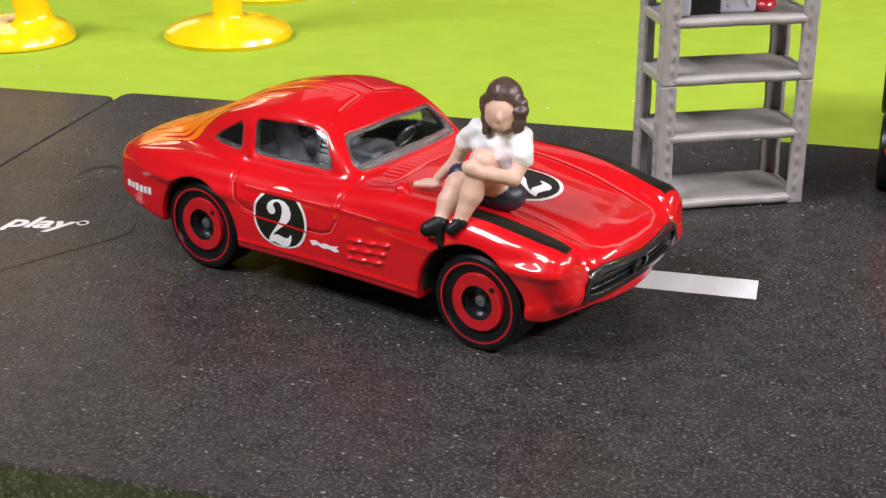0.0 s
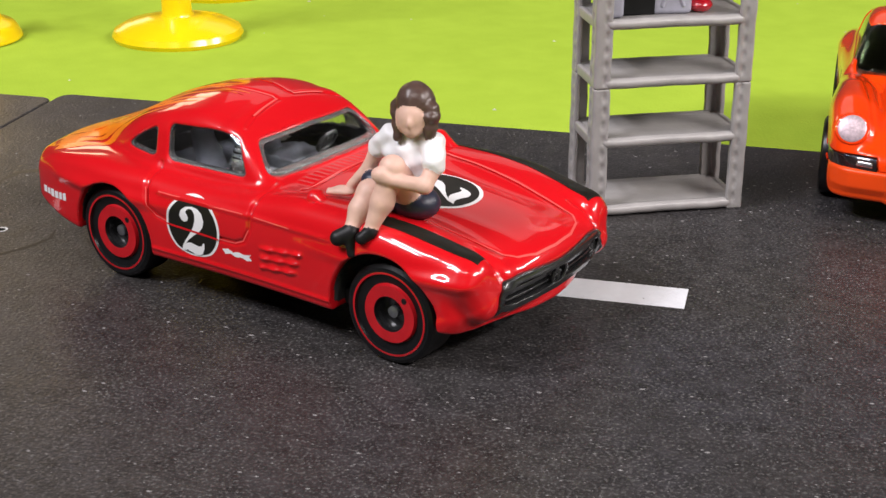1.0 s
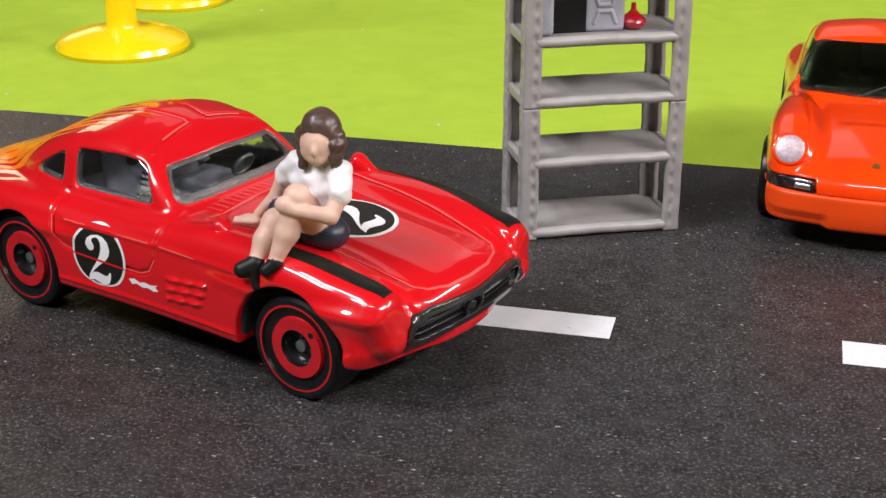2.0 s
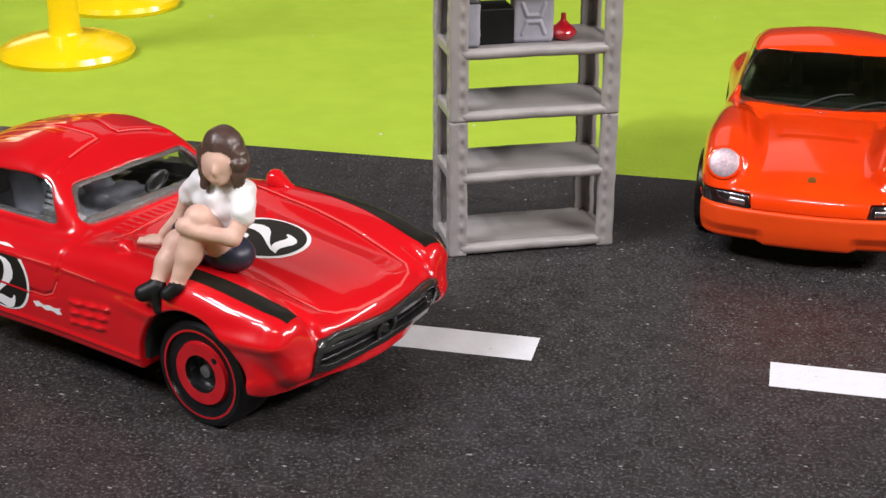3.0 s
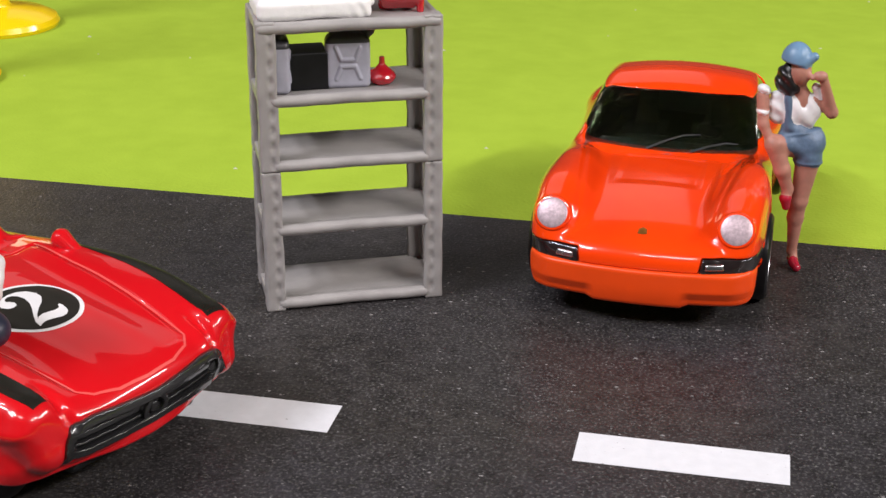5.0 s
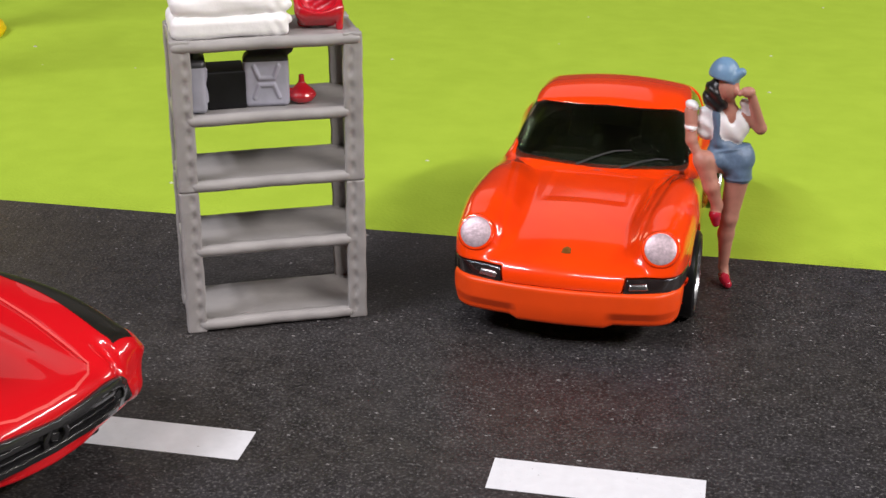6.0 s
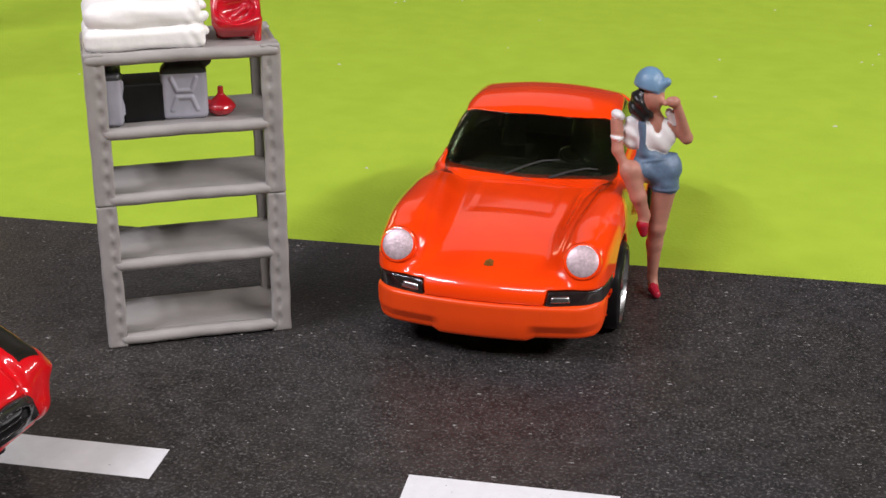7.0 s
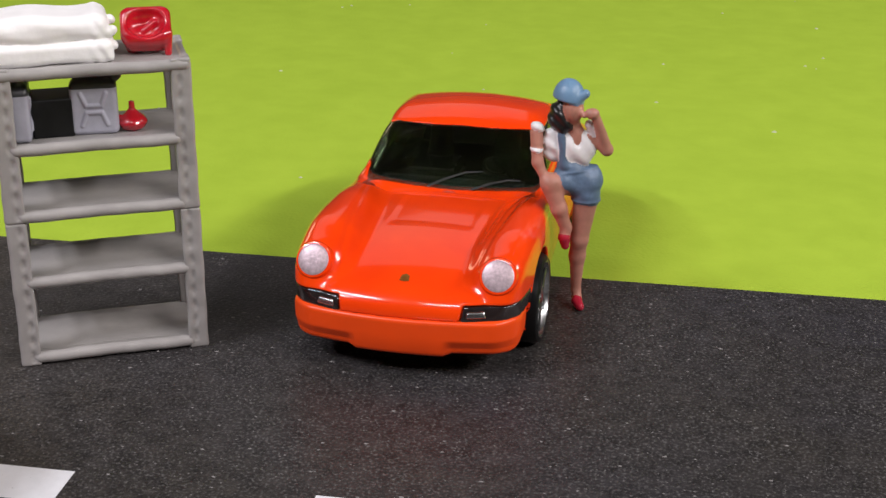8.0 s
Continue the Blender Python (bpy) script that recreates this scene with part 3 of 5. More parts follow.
def red_body(x, y, z):
    hull = red_hull(x, y, z)
    a = np.abs(y)
    f = hull + 0.24 * np.exp(-((line_gap(x, z, red_seams_side[0]) / 0.24) ** 2)) * np.clip((a - 8.5) * 2, 0, 1)
    for seam in red_seams_top:
        f = f + 0.22 * np.exp(-((line_gap(x, a, seam) / 0.24) ** 2)) * np.clip((z - 11) * 2, 0, 1)
    for row in range(3):
        bar = 1 + 0.35 * np.sin(3.3 * x + 2 * row)
        f = f - 0.28 * bar * np.exp(-(((z - 8.5 + 1.0 * row - 0.1 * (x - 3.2)) / 0.22) ** 2)) * span(x, 3.1, 8.7 - 0.4 * row, 0.5) * np.clip((a - 9) * 2, 0, 1)
    f = f - 0.14 * np.exp(-(((z - 11.4) / 0.28) ** 2)) * span(x, -10.9, 12.0, 1.2) * np.clip((a - 9.5) * 2, 0, 1)
    f = f - 0.07 * (1 + np.cos(2 * math.pi * y / 0.85)) * span(x, 2.9, 4.4, 0.4) * span(a, -1, 7.2, 0.6) * np.clip((z - 12) * 2, 0, 1)
    f = f - 0.16 * np.exp(-(((z - 5.1) / 0.24) ** 2)) * span(x, -12.0, 12.4, 0.6) * np.clip((a - 9.5) * 2, 0, 1)
    for cx in (18.6, -18.2):
        well = np.maximum(np.hypot(x - cx + (0.4 if cx > 0 else -0.2), z - 5.1) - (6.15 if cx > 0 else 5.75), 7.6 - a)
        f = smax(f, -well, 0.35)
    mouth = np.maximum(rounded(a, z, RED_MOUTH, 0.8), -(hull + 1.6))
    mouth = np.maximum(mouth, 24 - x)
    f = smax(f, -mouth, 0.3)
    room = np.maximum(np.maximum(hull + 0.95, 10.2 - z), np.maximum(x - 2.2, -21 - x))
    f = np.maximum(f, -room)
    for opening in red_openings(x, y, z):
        f = smax(f, -np.maximum(opening, -(hull + 1.3)), 0.4)
    return f


RED_CAR = (-36.87, -0.34, 0, -20.9)
red_car = thing("toy_coupe", *RED_CAR, "glossy red die-cast toy coupe with orange flame print", "toy car")


def red_paint(x, y, z):
    """Bare red base below the sills, enamel above."""
    return np.where(red_hull(x, y, z) < -0.7, 2, np.where(z < 5.2, 1, 0))


part("body", sculpt("body", red_body, (-39, -15, 2), (33, 15, 22), 0.16, [RED, RED_BASE, CABIN], red_paint), red_car, "red enamelled body with door and bonnet seams")


def red_glass(index):
    def field(x, y, z):
        hull = red_hull(x, y, z)
        return np.maximum(np.maximum(hull + 0.15, -(hull + 0.8)), red_openings(x, y, z)[index] - 0.7)
    return field


for index, (lo, hi, label) in enumerate((((-15, -12, 12), (0, 12, 19), "clear side windows"), ((-23, -12, 12), (-13, 12, 19), "clear quarter windows"),
                                          ((-4, -11, 13), (6, 11, 19), "clear windscreen with a pale edge"), ((-28, -8, 12), (-17, 8, 20), "clear rear window"))):
    glass = part("window", sculpt("window", red_glass(index), lo, hi, 0.25, CLEAR), red_car, label)
    glass.visible_shadow = False


def red_rim(index, width):
    def field(x, y, z):
        hull = red_hull(x, y, z)
        hole = red_openings(x, y, z)[index]
        return smax(smax(hull + 0.3, -(hull + 1.2), 0.1), smax(hole - 0.3, -(hole + width), 0.15), 0.1)
    return field


part("window_frame", sculpt("window_frame", red_rim(2, 0.4), (-5, -11, 13), (6, 11, 19), 0.14, PALE_RIM), red_car, "pale moulded windscreen edge")
part("window_frame", sculpt("window_frame", red_rim(0, 0.15), (-14, -12, 12), (0, 12, 19), 0.15, CABIN), red_car, "dark moulded side window edges")
part("window_frame", sculpt("window_frame", red_rim(1, 0.15), (-23, -12, 12), (-13, 12, 19), 0.15, CABIN), red_car, "dark moulded quarter window edges")


def cabin_field(x, y, z):
    a = np.abs(np.abs(y) - 4.2)
    f = np.minimum(block(x, a, z, (-8, 0, 10.8), (3.2, 2.9, 1.0), 0.5), limb(x, a, z, (-11.2, 0, 11), (-12.6, 0, 15.2), 1.7, 1.3))
    f = np.minimum(f, block(x, y, z, (0.3, 0, 12.0), (1.3, 8.3, 1.6), 0.5))
    f = np.minimum(f, block(x, y, z, (-9, 0, 9.9), (12, 9, 0.5), 0.2))
    return f


part("cabin", sculpt("cabin", cabin_field, (-22, -10, 9), (3, 10, 18), 0.3, [CABIN, CABIN_GREY], lambda x, y, z: (x < -4).astype(int)), red_car, "grey moulded seats and dashboard")
wheel_ring = lathe_data("steering_wheel", [(1.35 + 0.22 * math.cos(a), 0.22 * math.sin(a)) for a in np.linspace(0, 2 * math.pi, 9)], 24, CABIN)
part("steering_wheel", wheel_ring, red_car, at=place(-2.6, 4.2, 13.8, 0, -60, 0))


def wheel(parent, x, y, z, radius, width, side, style):
    """A toy wheel at a hub: tyre, rim rings, hub cap and axle end; side: -1 or 1."""
    k = radius / 5.0
    w = width
    tyre = part("wheel", lathe_data("wheel", [(0.5 * k, -w), (4.3 * k, -w), (4.85 * k, -w + 0.3), (5.0 * k, -w + 0.8), (5.0 * k, -0.7), (4.85 * k, -0.25), (4.5 * k, -0.02), (4.28 * k, -0.06)]
                + ([(4.12 * k, 0.02), (3.92 * k, 0.02), (3.8 * k, -0.3), (2.95 * k, -0.45), (2.8 * k, -0.1), (1.75 * k, -0.1), (1.6 * k, -0.5), (1.5 * k, -1.4), (0.62 * k, -1.4), (0.55 * k, -0.7), (0.0, -0.6)] if style == "ring"
                   else [(4.1 * k, -0.1), (3.9 * k, -0.6), (3.6 * k, -0.9), (1.3 * k, -0.8), (1.1 * k, -0.3), (0.0, -0.2)]), 64,
                [TYRE, RIM_RED, GRILLE, HUB_GREY, CHROME],
                [0, 0, 0, 0, 0, 0, 0] + ([0, 1, 0, 0, 1, 1, 0, 2, 2, 3, 3] if style == "ring" else [4, 4, 4, 2, 2, 2])), parent,
                "black toy wheel with red rings" if style == "ring" else "black toy wheel with a chrome rim edge", place(x, side * y, z, -90 * side, 0, 0))
    if style == "ring":
        part("rivet", lathe_data("rivet", [(0.36, -0.2), (0.36, -0.02), (0.3, 0.03), (0, 0.04)], 14, TYRE), tyre, "", place(1.75, 1.75, -0.12))
    else:
        for i in range(5):
            a = 2 * math.pi * i / 5
            part("spoke", bm_data("spoke", box_bm(2.4 * k, 0, -0.55, 2.6 * k, 1.1 * k, 0.5, 0.12), GRILLE), tyre, "", pose(0, 0, 0, 0, 0, math.degrees(a)))
    return tyre


for x in (18.6, -18.2):
    for side in (-1, 1):
        wheel(red_car, x, 12.8, 5.15, 5.15, 4.4, side, "ring")
for x in (18.6, -18.2):
    part("axle", lathe_data("axle", [(0.4, -8.4), (0.4, 8.4)], 10, HUB_GREY), red_car, "", place(x, 0, 5.15, 90, 0, 0))


# base plate, grille and lamps
def base_field(x, y, z):
    f = block(x, y, z, (0, 0, 4.6), (27, 7.4, 0.9), 0.5)
    return np.minimum(f, block(x, y, z, (0, 0, 4.9), (12.6, 11.2, 1.0), 0.5))


part("base", sculpt("base", base_field, (-30, -12.5, 2.5), (30, 12.5, 6), 0.4, BLACK_RESIN), red_car, "black chassis plate")


def grille_field(x, y, z):
    hull = red_hull(x, y, z)
    a = np.abs(y)
    inside = rounded(a, z, RED_MOUTH, 0.8) - 0.1
    rim = np.maximum(np.maximum(inside, -(inside + 0.75)), np.maximum(hull - 0.25, -(hull + 2)))
    back = np.maximum(np.maximum(inside, hull + 1.1), -(hull + 1.9))
    f = np.minimum(rim, back)
    for zc in (8.2, 7.2):
        f = np.minimum(f, np.maximum(np.maximum(np.abs(z - zc) - 0.28, inside + 0.9), np.maximum(hull + 0.35, -(hull + 1.5))))
    f = np.minimum(f, np.maximum(smax(limb(x, a, z, (27.9, 8.1, 9.0), (27.6, 8.7, 6.9), 0.75, 1.05), hull - 0.35, 0.3), 24 - x))
    ring = np.hypot(y, z - 7.65)
    star = np.maximum(np.maximum(np.abs(ring - 1.15) - 0.26, hull - 0.1), -(hull + 1.5))
    f = np.minimum(f, np.maximum(star, 24 - x))
    f = np.minimum(f, np.maximum(np.maximum(ring - 0.5, 24 - x), np.maximum(hull + 0.1, -(hull + 1.5))))
    return np.maximum(f, 24 - x)


part("grille", sculpt("grille", grille_field, (25, -11, 4), (32, 11, 11), 0.17, GRILLE), red_car, "black grille with bars and a round emblem")


def mirror_field(x, y, z):
    head = smax(limb(x, y, z, (-0.1, 0, 0.55), (2.0, 0, -0.5), 1.05, 0.5), -0.75 - x, 0.4)
    return smin(head, limb(x, y, z, (2.0, 0, -0.6), (-0.2, 0, -0.5), 0.6, 0.85), 0.5)


mirror_shape = sculpt("wing_mirror", mirror_field, (-2, -2, -1.7), (3.2, 2, 2.8), 0.16, RED)
for side in (-1, 1):
    part("wing_mirror", mirror_shape, red_car, "red rounded wing mirror", place(8.2, 10.5 * side, 14.0 if side > 0 else 13.3, 8 * side, 0, 0))


# printed decoration
on_top = lambda lift: laid_down(red_hull, 22, lift)
near_flank = lambda lift: laid_side(red_hull, 16, -1, lift)
def on_door(lift):
    """On the near flank, flattened where the sill cuts the print off."""
    lay = near_flank(lift)
    return lambda u, v: lay(u, np.where(v < 6.2, 6.2 + (v - 6.2) * 0.72, v))


part("roundel_ring", disc_data("roundel_ring", -5.95, 8.65, 3.62, 3.38, WHITE_PRINT, on_door(0.03)), red_car, "white ring round the door number")
part("roundel", disc_data("roundel", -5.95, 8.65, 3.32, 3.1, BLACK_PRINT, on_door(0.06)), red_car, "black door roundel cut off by the sill")
part("number", sheet_data("number", figure_two(-6.0, 8.3, 5.1), 0.35, WHITE_PRINT, near_flank(0.10)), red_car, "white printed numeral 2")
# Highlights of the door seam and flank crease, painted as pale strips.
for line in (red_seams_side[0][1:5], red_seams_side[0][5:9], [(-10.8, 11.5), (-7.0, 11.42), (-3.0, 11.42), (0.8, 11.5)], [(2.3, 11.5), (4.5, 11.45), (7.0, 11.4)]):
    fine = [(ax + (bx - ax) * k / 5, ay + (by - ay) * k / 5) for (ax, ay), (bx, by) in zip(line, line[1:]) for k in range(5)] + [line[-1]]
    part("seam_glint", sheet_data("seam_glint", [stroke(fine, [0.13] * len(fine))], 0.4, SEAM_GLINT, near_flank(0.16 if line[0][1] == 11.5 else 0.02), 0.05), red_car, "thin pale strip painted as a seam highlight")
part("roundel_ring", disc_data("roundel_ring", 15.4, 0.0, 4.45, 4.45, WHITE_PRINT, on_top(0.03)), red_car, "white ring round the bonnet number")
part("roundel", disc_data("roundel", 15.4, 0.0, 4.05, 4.05, BLACK_PRINT, on_top(0.06)), red_car, "black bonnet roundel")
part("number", sheet_data("number", figure_two(15.4, 0.0, 6.2, 90), 0.35, WHITE_PRINT, on_top(0.10)), red_car, "white printed numeral 2")
stripe_mid = smooth_curve([(9, 11.4), (14, 11.3), (18, 11.15), (22, 10.85), (26, 10.45), (28, 10.2)])
stripe_wide = smooth_curve([(9, 0.3), (11, 0.9), (14, 1.35), (18, 1.55), (22, 1.8), (26, 1.9), (28, 1.5)])
for side in (-1, 1):
    along = np.linspace(9.2 if side > 0 else 15.5, 27.4, 22)
    part("stripe", sheet_data("stripe", [stroke([(x, side * float(stripe_mid(x)) + max(side, 0) * 0.22) for x in along], [float(stripe_wide(x)) + max(side, 0) * 0.44 for x in along])], 0.5, BLACK_PRINT, on_top(0.05)), red_car, "black bonnet stripe")
# Bonnet and roof seams get their highlights as pale laid-on strips too.
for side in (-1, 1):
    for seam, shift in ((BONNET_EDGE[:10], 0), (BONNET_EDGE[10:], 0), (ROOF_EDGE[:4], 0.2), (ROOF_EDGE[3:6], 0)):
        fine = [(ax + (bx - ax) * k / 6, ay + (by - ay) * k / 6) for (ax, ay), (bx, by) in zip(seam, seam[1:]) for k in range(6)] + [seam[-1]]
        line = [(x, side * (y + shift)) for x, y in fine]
        part("seam_glint", sheet_data("seam_glint", [stroke(line, [0.2] * len(line))], 0.4, SEAM_GLINT, on_top(0.03), 0.05), red_car, "thin pale strip painted as a seam highlight")
part("seam_band", sheet_data("seam_band", [[(-9.5, 8.3), (-2.4, 8.02), (-2.4, 8.24), (-9.5, 8.52)]], 0.4, RED, near_flank(0.13)), red_car, "red door seam crossing the roundel")
for u0, u1, low, high in ((-31.0, -30.1, 6.85, 7.75), (-29.9, -29.2, 6.95, 7.75), (-29.0, -28.2, 6.9, 7.9), (-28.0, -27.2, 7.0, 7.9), (-27.0, -26.4, 7.1, 8.0), (-26.2, -25.6, 7.15, 8.1)):
    part("sponsor_mark", sheet_data("sponsor_mark", [[(u0, low), (u1, low + 0.08), (u1, high), (u0, high - 0.1)]], 0.8, WHITE_PRINT, near_flank(0.04)), red_car, "small white printed bar")
flag = [(-2.0, 7.25), (-1.6, 6.75), (-0.9, 6.95), (-0.2, 6.7), (0.6, 6.85), (1.3, 6.65), (2.0, 6.8), (1.6, 7.15), (1.9, 7.4), (0.9, 7.2), (0.2, 7.35), (-0.5, 7.15), (-1.2, 7.4)]
part("badge_mark", sheet_data("badge_mark", [flag], 0.8, WHITE_PRINT, near_flank(0.04)), red_car, "small white flame-shaped mark")
random.seed(5)
flames = []
for i in range(17):
    y0 = -9.4 + 18.8 * i / 16
    reach = -13.5 + 8.0 * random.random() - 0.06 * y0 * y0
    start = -35.0 + 0.05 * y0 * y0
    n = 12
    bend = random.uniform(-1.2, 1.2)
    line = [(start + (reach - start) * k / n, y0 * (1 - 0.30 * k / n) + bend * math.sin(k / n * 3.1)) for k in range(n + 1)]
    flames.append(stroke(line, [max(0.06, (1.3 + 0.5 * math.sin(k * 1.3 + i)) * (1 - (k / n) ** 1.6)) for k in range(n + 1)]))
part("flame_print", sheet_data("flame_print", flames, 0.6, FLAME, on_top(0.05)), red_car, "orange flame streaks over roof and tail")


# ---- orange coupe ----
o_hood = smooth_curve([(6, 7.4), (4.6, 8.2), (3.2, 8.95), (1.5, 9.85), (-2, 10.7), (-8, 11.35), (-15, 11.65), (-21, 11.75), (-30, 13.0), (-45, 12.6), (-52, 11.2), (-58, 8.6), (-62, 6)])
o_fender = smooth_curve([(5, 6.4), (2.2, 8.6), (0.6, 11.3), (-2, 12.7), (-7, 13.4), (-14, 13.2), (-22, 12.3), (-32, 12.6), (-42, 12.9), (-52, 11.3), (-62, 6)])
o_flank = smooth_curve([(6, 8.5), (3.5, 10.8), (0, 12.1), (-5, 12.7), (-9, 12.95), (-16, 12.6), (-28, 12.2), (-37, 12.7), (-43, 13.4), (-50, 12.9), (-57, 10.5), (-62, 7)])
o_roof = smooth_curve([(-16, 8.0), (-19, 10.7), (-21.3, 12.6), (-24, 14.9), (-26.8, 17.3), (-29, 18.2), (-33, 18.8), (-38, 18.4), (-44, 16.7), (-50, 14.0), (-56, 10.4), (-62, 7)])


def orange_hull(x, y, z):
    a = np.sqrt(y * y + 0.3)
    valley = 7.0 - 0.11 * np.clip(x, -22, 0)
    top = smax(o_hood(x) - 0.008 * a * a - 0.10 * np.maximum(a - valley, 0) ** 2, o_fender(x) - np.where(a < 10.0, 0.15, 0.10) * (a - 10.0) ** 2, 0.9)
    top = top - 0.12 * np.exp(-(((a - valley - 0.2) / 0.35) ** 2)) * span(x, -20, 1, 3)
    top = top - 0.12 * span(a, -1, 4.6, 0.7) * span(x, -20.5, -11, 1.6)
    side = a - (o_flank(x) - 0.03 * np.maximum(7 - z, 0) ** 2 - 0.02 * np.maximum(z - 8, 0) ** 2)
    nose = x - (3.85 - 0.010 * a * a - 0.12 * np.maximum(a - 7, 0) - 0.12 * np.maximum(a - 10, 0) ** 2)
    tail = -x - (60.5 - 0.02 * a * a)
    low = smax(smax(side, z - top, 1.5), smax(nose, tail, 0.5), 1.6)
    low = smax(low, 3.0 - z, 0.6)
    low = smin(low, limb(x, np.abs(y), z, (-5.0, 9.65, 10.3), (-1.4, 9.7, 10.4), 2.2, 2.15), 0.6)
    narrow = 10.9 - 0.32 * (z - 13.0) - 0.010 * np.maximum(-38 - x, 0) ** 2 - 0.02 * np.maximum(x + 25, 0) ** 2
    cabin = smax(a - narrow, z - (o_roof(x) - 0.011 * a * a), 1.7)
    cabin = np.maximum(cabin, 10.5 - z)
    return smin(low, cabin, 0.8)


O_DOOR = [(-41.0, 13.6), (-24.4, 13.4), (-27.6, 16.8), (-40.0, 16.9)]


def orange_openings(x, y, z):
    a = np.abs(y)
    door = np.maximum(convex(x, z, O_DOOR), 5 - a)
    screen = np.maximum(rounded(a, z, [(-3, 11.95), (10.4, 12.2), (8.6, 17.2), (-3, 17.6)], 0.8), np.maximum(-28.7 - x, x + 19.9 - 0.004 * a * a))
    back = np.maximum(np.maximum(a - 6.6, x + 43), np.maximum(-x - 51, 13.0 - z))
    return door, screen, back


def orange_body(x, y, z):
    hull = orange_hull(x, y, z)
    a = np.abs(y)
    f = np.maximum(hull, 7.05 - z - 3.5 * (x < -3))
    for seam in ([(-20.2, 9.0), (-20.4, 0)],):
        gap = line_gap(x, a, seam)
        f = f + 0.2 * np.exp(-((gap / 0.24) ** 2))
    for cx in (-8.6, -43.3):
        well = np.maximum(np.hypot(x - cx, z - 4.9) - 5.6, 7.6 - a)
        f = smax(f, -well, 0.35)
    slot = np.maximum(np.maximum(convex(a, z, [(6.2, 6.9), (13, 6.9), (13, 8.5), (6.5, 8.5)]), -(hull + 0.7)), -3.5 - x)
    f = smax(f, -slot, 0.25)
    room = np.maximum(np.maximum(hull + 0.95, 9.5 - z), np.maximum(x + 21.5, -46 - x))
    f = np.maximum(f, -room)
    for opening in orange_openings(x, y, z):
        f = smax(f, -np.maximum(opening, -(hull + 1.6)), 0.4)
    return f


ORANGE_CAR = (27.85, 32.8, 0, -92.6)
orange_car = thing("toy_sports_car", *ORANGE_CAR, "glossy orange die-cast toy sports car with round pearl headlights", "toy car")
part("body", sculpt("body", orange_body, (-63, -15, 2.4), (6, 15, 20), 0.18, [ORANGE, CABIN], lambda x, y, z: (orange_hull(x, y, z) < -0.7).astype(int)), orange_car, "orange enamelled body")


def orange_glass(index):
    def field(x, y, z):
        hull = orange_hull(x, y, z)
        return np.maximum(np.maximum(hull + 0.15, -(hull + 0.8)), orange_openings(x, y, z)[index] - 0.7)
    return field


for index, (lo, hi, label) in enumerate((((-43, -12, 12), (-23, 12, 18), "dark tinted side windows"), ((-30, -11, 12), (-19, 11, 19), "dark green tinted windscreen"), ((-54, -8, 12), (-42, 8, 18), "dark tinted rear window"))):
    glass = part("window", sculpt("window", orange_glass(index), lo, hi, 0.25, TINTED), orange_car, label)


def orange_rim(x, y, z):
    hull = orange_hull(x, y, z)
    hole = orange_openings(x, y, z)[1]
    return smax(smax(hull + 0.2, -(hull + 1.0), 0.1), smax(hole - 0.3, -(hole + 0.1), 0.15), 0.1)


part("window_frame", sculpt("window_frame", orange_rim, (-30, -11.5, 11), (-17.5, 11.5, 19), 0.15, PALE_RIM), orange_car, "pale moulded windscreen edge")


def o_cabin(x, y, z):
    a = np.abs(np.abs(y) - 4.4)
    f = np.minimum(block(x, a, z, (-33, 0, 9.9), (3.2, 3.0, 1.0), 0.5), limb(x, a, z, (-36, 0, 10.5), (-37.5, 0, 14.6), 1.7, 1.3))
    f = np.minimum(f, block(x, y, z, (-24, 0, 11.2), (1.6, 8.6, 1.3), 0.6))
    f = np.minimum(f, block(x, y, z, (-33, 0, 8.9), (13, 9, 0.6), 0.2))
    return f


part("cabin", sculpt("cabin", o_cabin, (-48, -10, 8), (-20, 10, 17), 0.3, CABIN), orange_car, "dark moulded seats and dashboard")
for wiper in ([(-20.7, -2.6), (-21.6, -0.6), (-22.4, 1.6), (-22.7, 3.6)], [(-20.7, 2.6), (-21.6, 4.6), (-22.3, 6.6), (-22.5, 8.0)]):
    part("wiper", sheet_data("wiper", [stroke(wiper, [0.26, 0.2, 0.16, 0.1])], 0.3, CABIN, laid_down(orange_hull, 20, 0.12), 0.05), orange_car, "thin dark moulded wiper")
part("steering_wheel", wheel_ring, orange_car, at=place(-26.4, 4.4, 13.2, 0, -60, 0))


def bumper_field(x, y, z):
    a = np.sqrt(y * y + 0.2)
    plan = 4.15 - 0.012 * a * a - 0.20 * np.maximum(a - 9.3, 0) ** 2
    beside = span(a, 5.0, 30, 0.9)
    plan = plan - 0.35 * beside * span(z, -9, 4.4, 0.9) - 0.06 * np.maximum(5.2 - z, 0) ** 2
    f = smax(x - plan, np.maximum(2.85 + 0.3 * beside - z, z - 7.0), 0.5)
    f = smax(f, a - 12.1 + 0.03 * np.maximum(6 - z, 0) ** 2, 0.9)
    f = np.maximum(f, -4.0 - x)
    well = np.maximum(np.hypot(x + 8.6, z - 4.9) - 5.6, 7.6 - a)
    return np.maximum(f, -well)


part("front_bumper", sculpt("front_bumper", bumper_field, (-4.6, -14, 1.8), (6, 14, 7.4), 0.2, ORANGE_PLASTIC), orange_car, "matt orange plastic front bumper")


def o_base(x, y, z):
    return np.minimum(block(x, y, z, (-28, 0, 4.2), (29, 7.4, 1.4), 0.6), block(x, y, z, (-26, 0, 4.0), (11.5, 11.2, 1.2), 0.6))


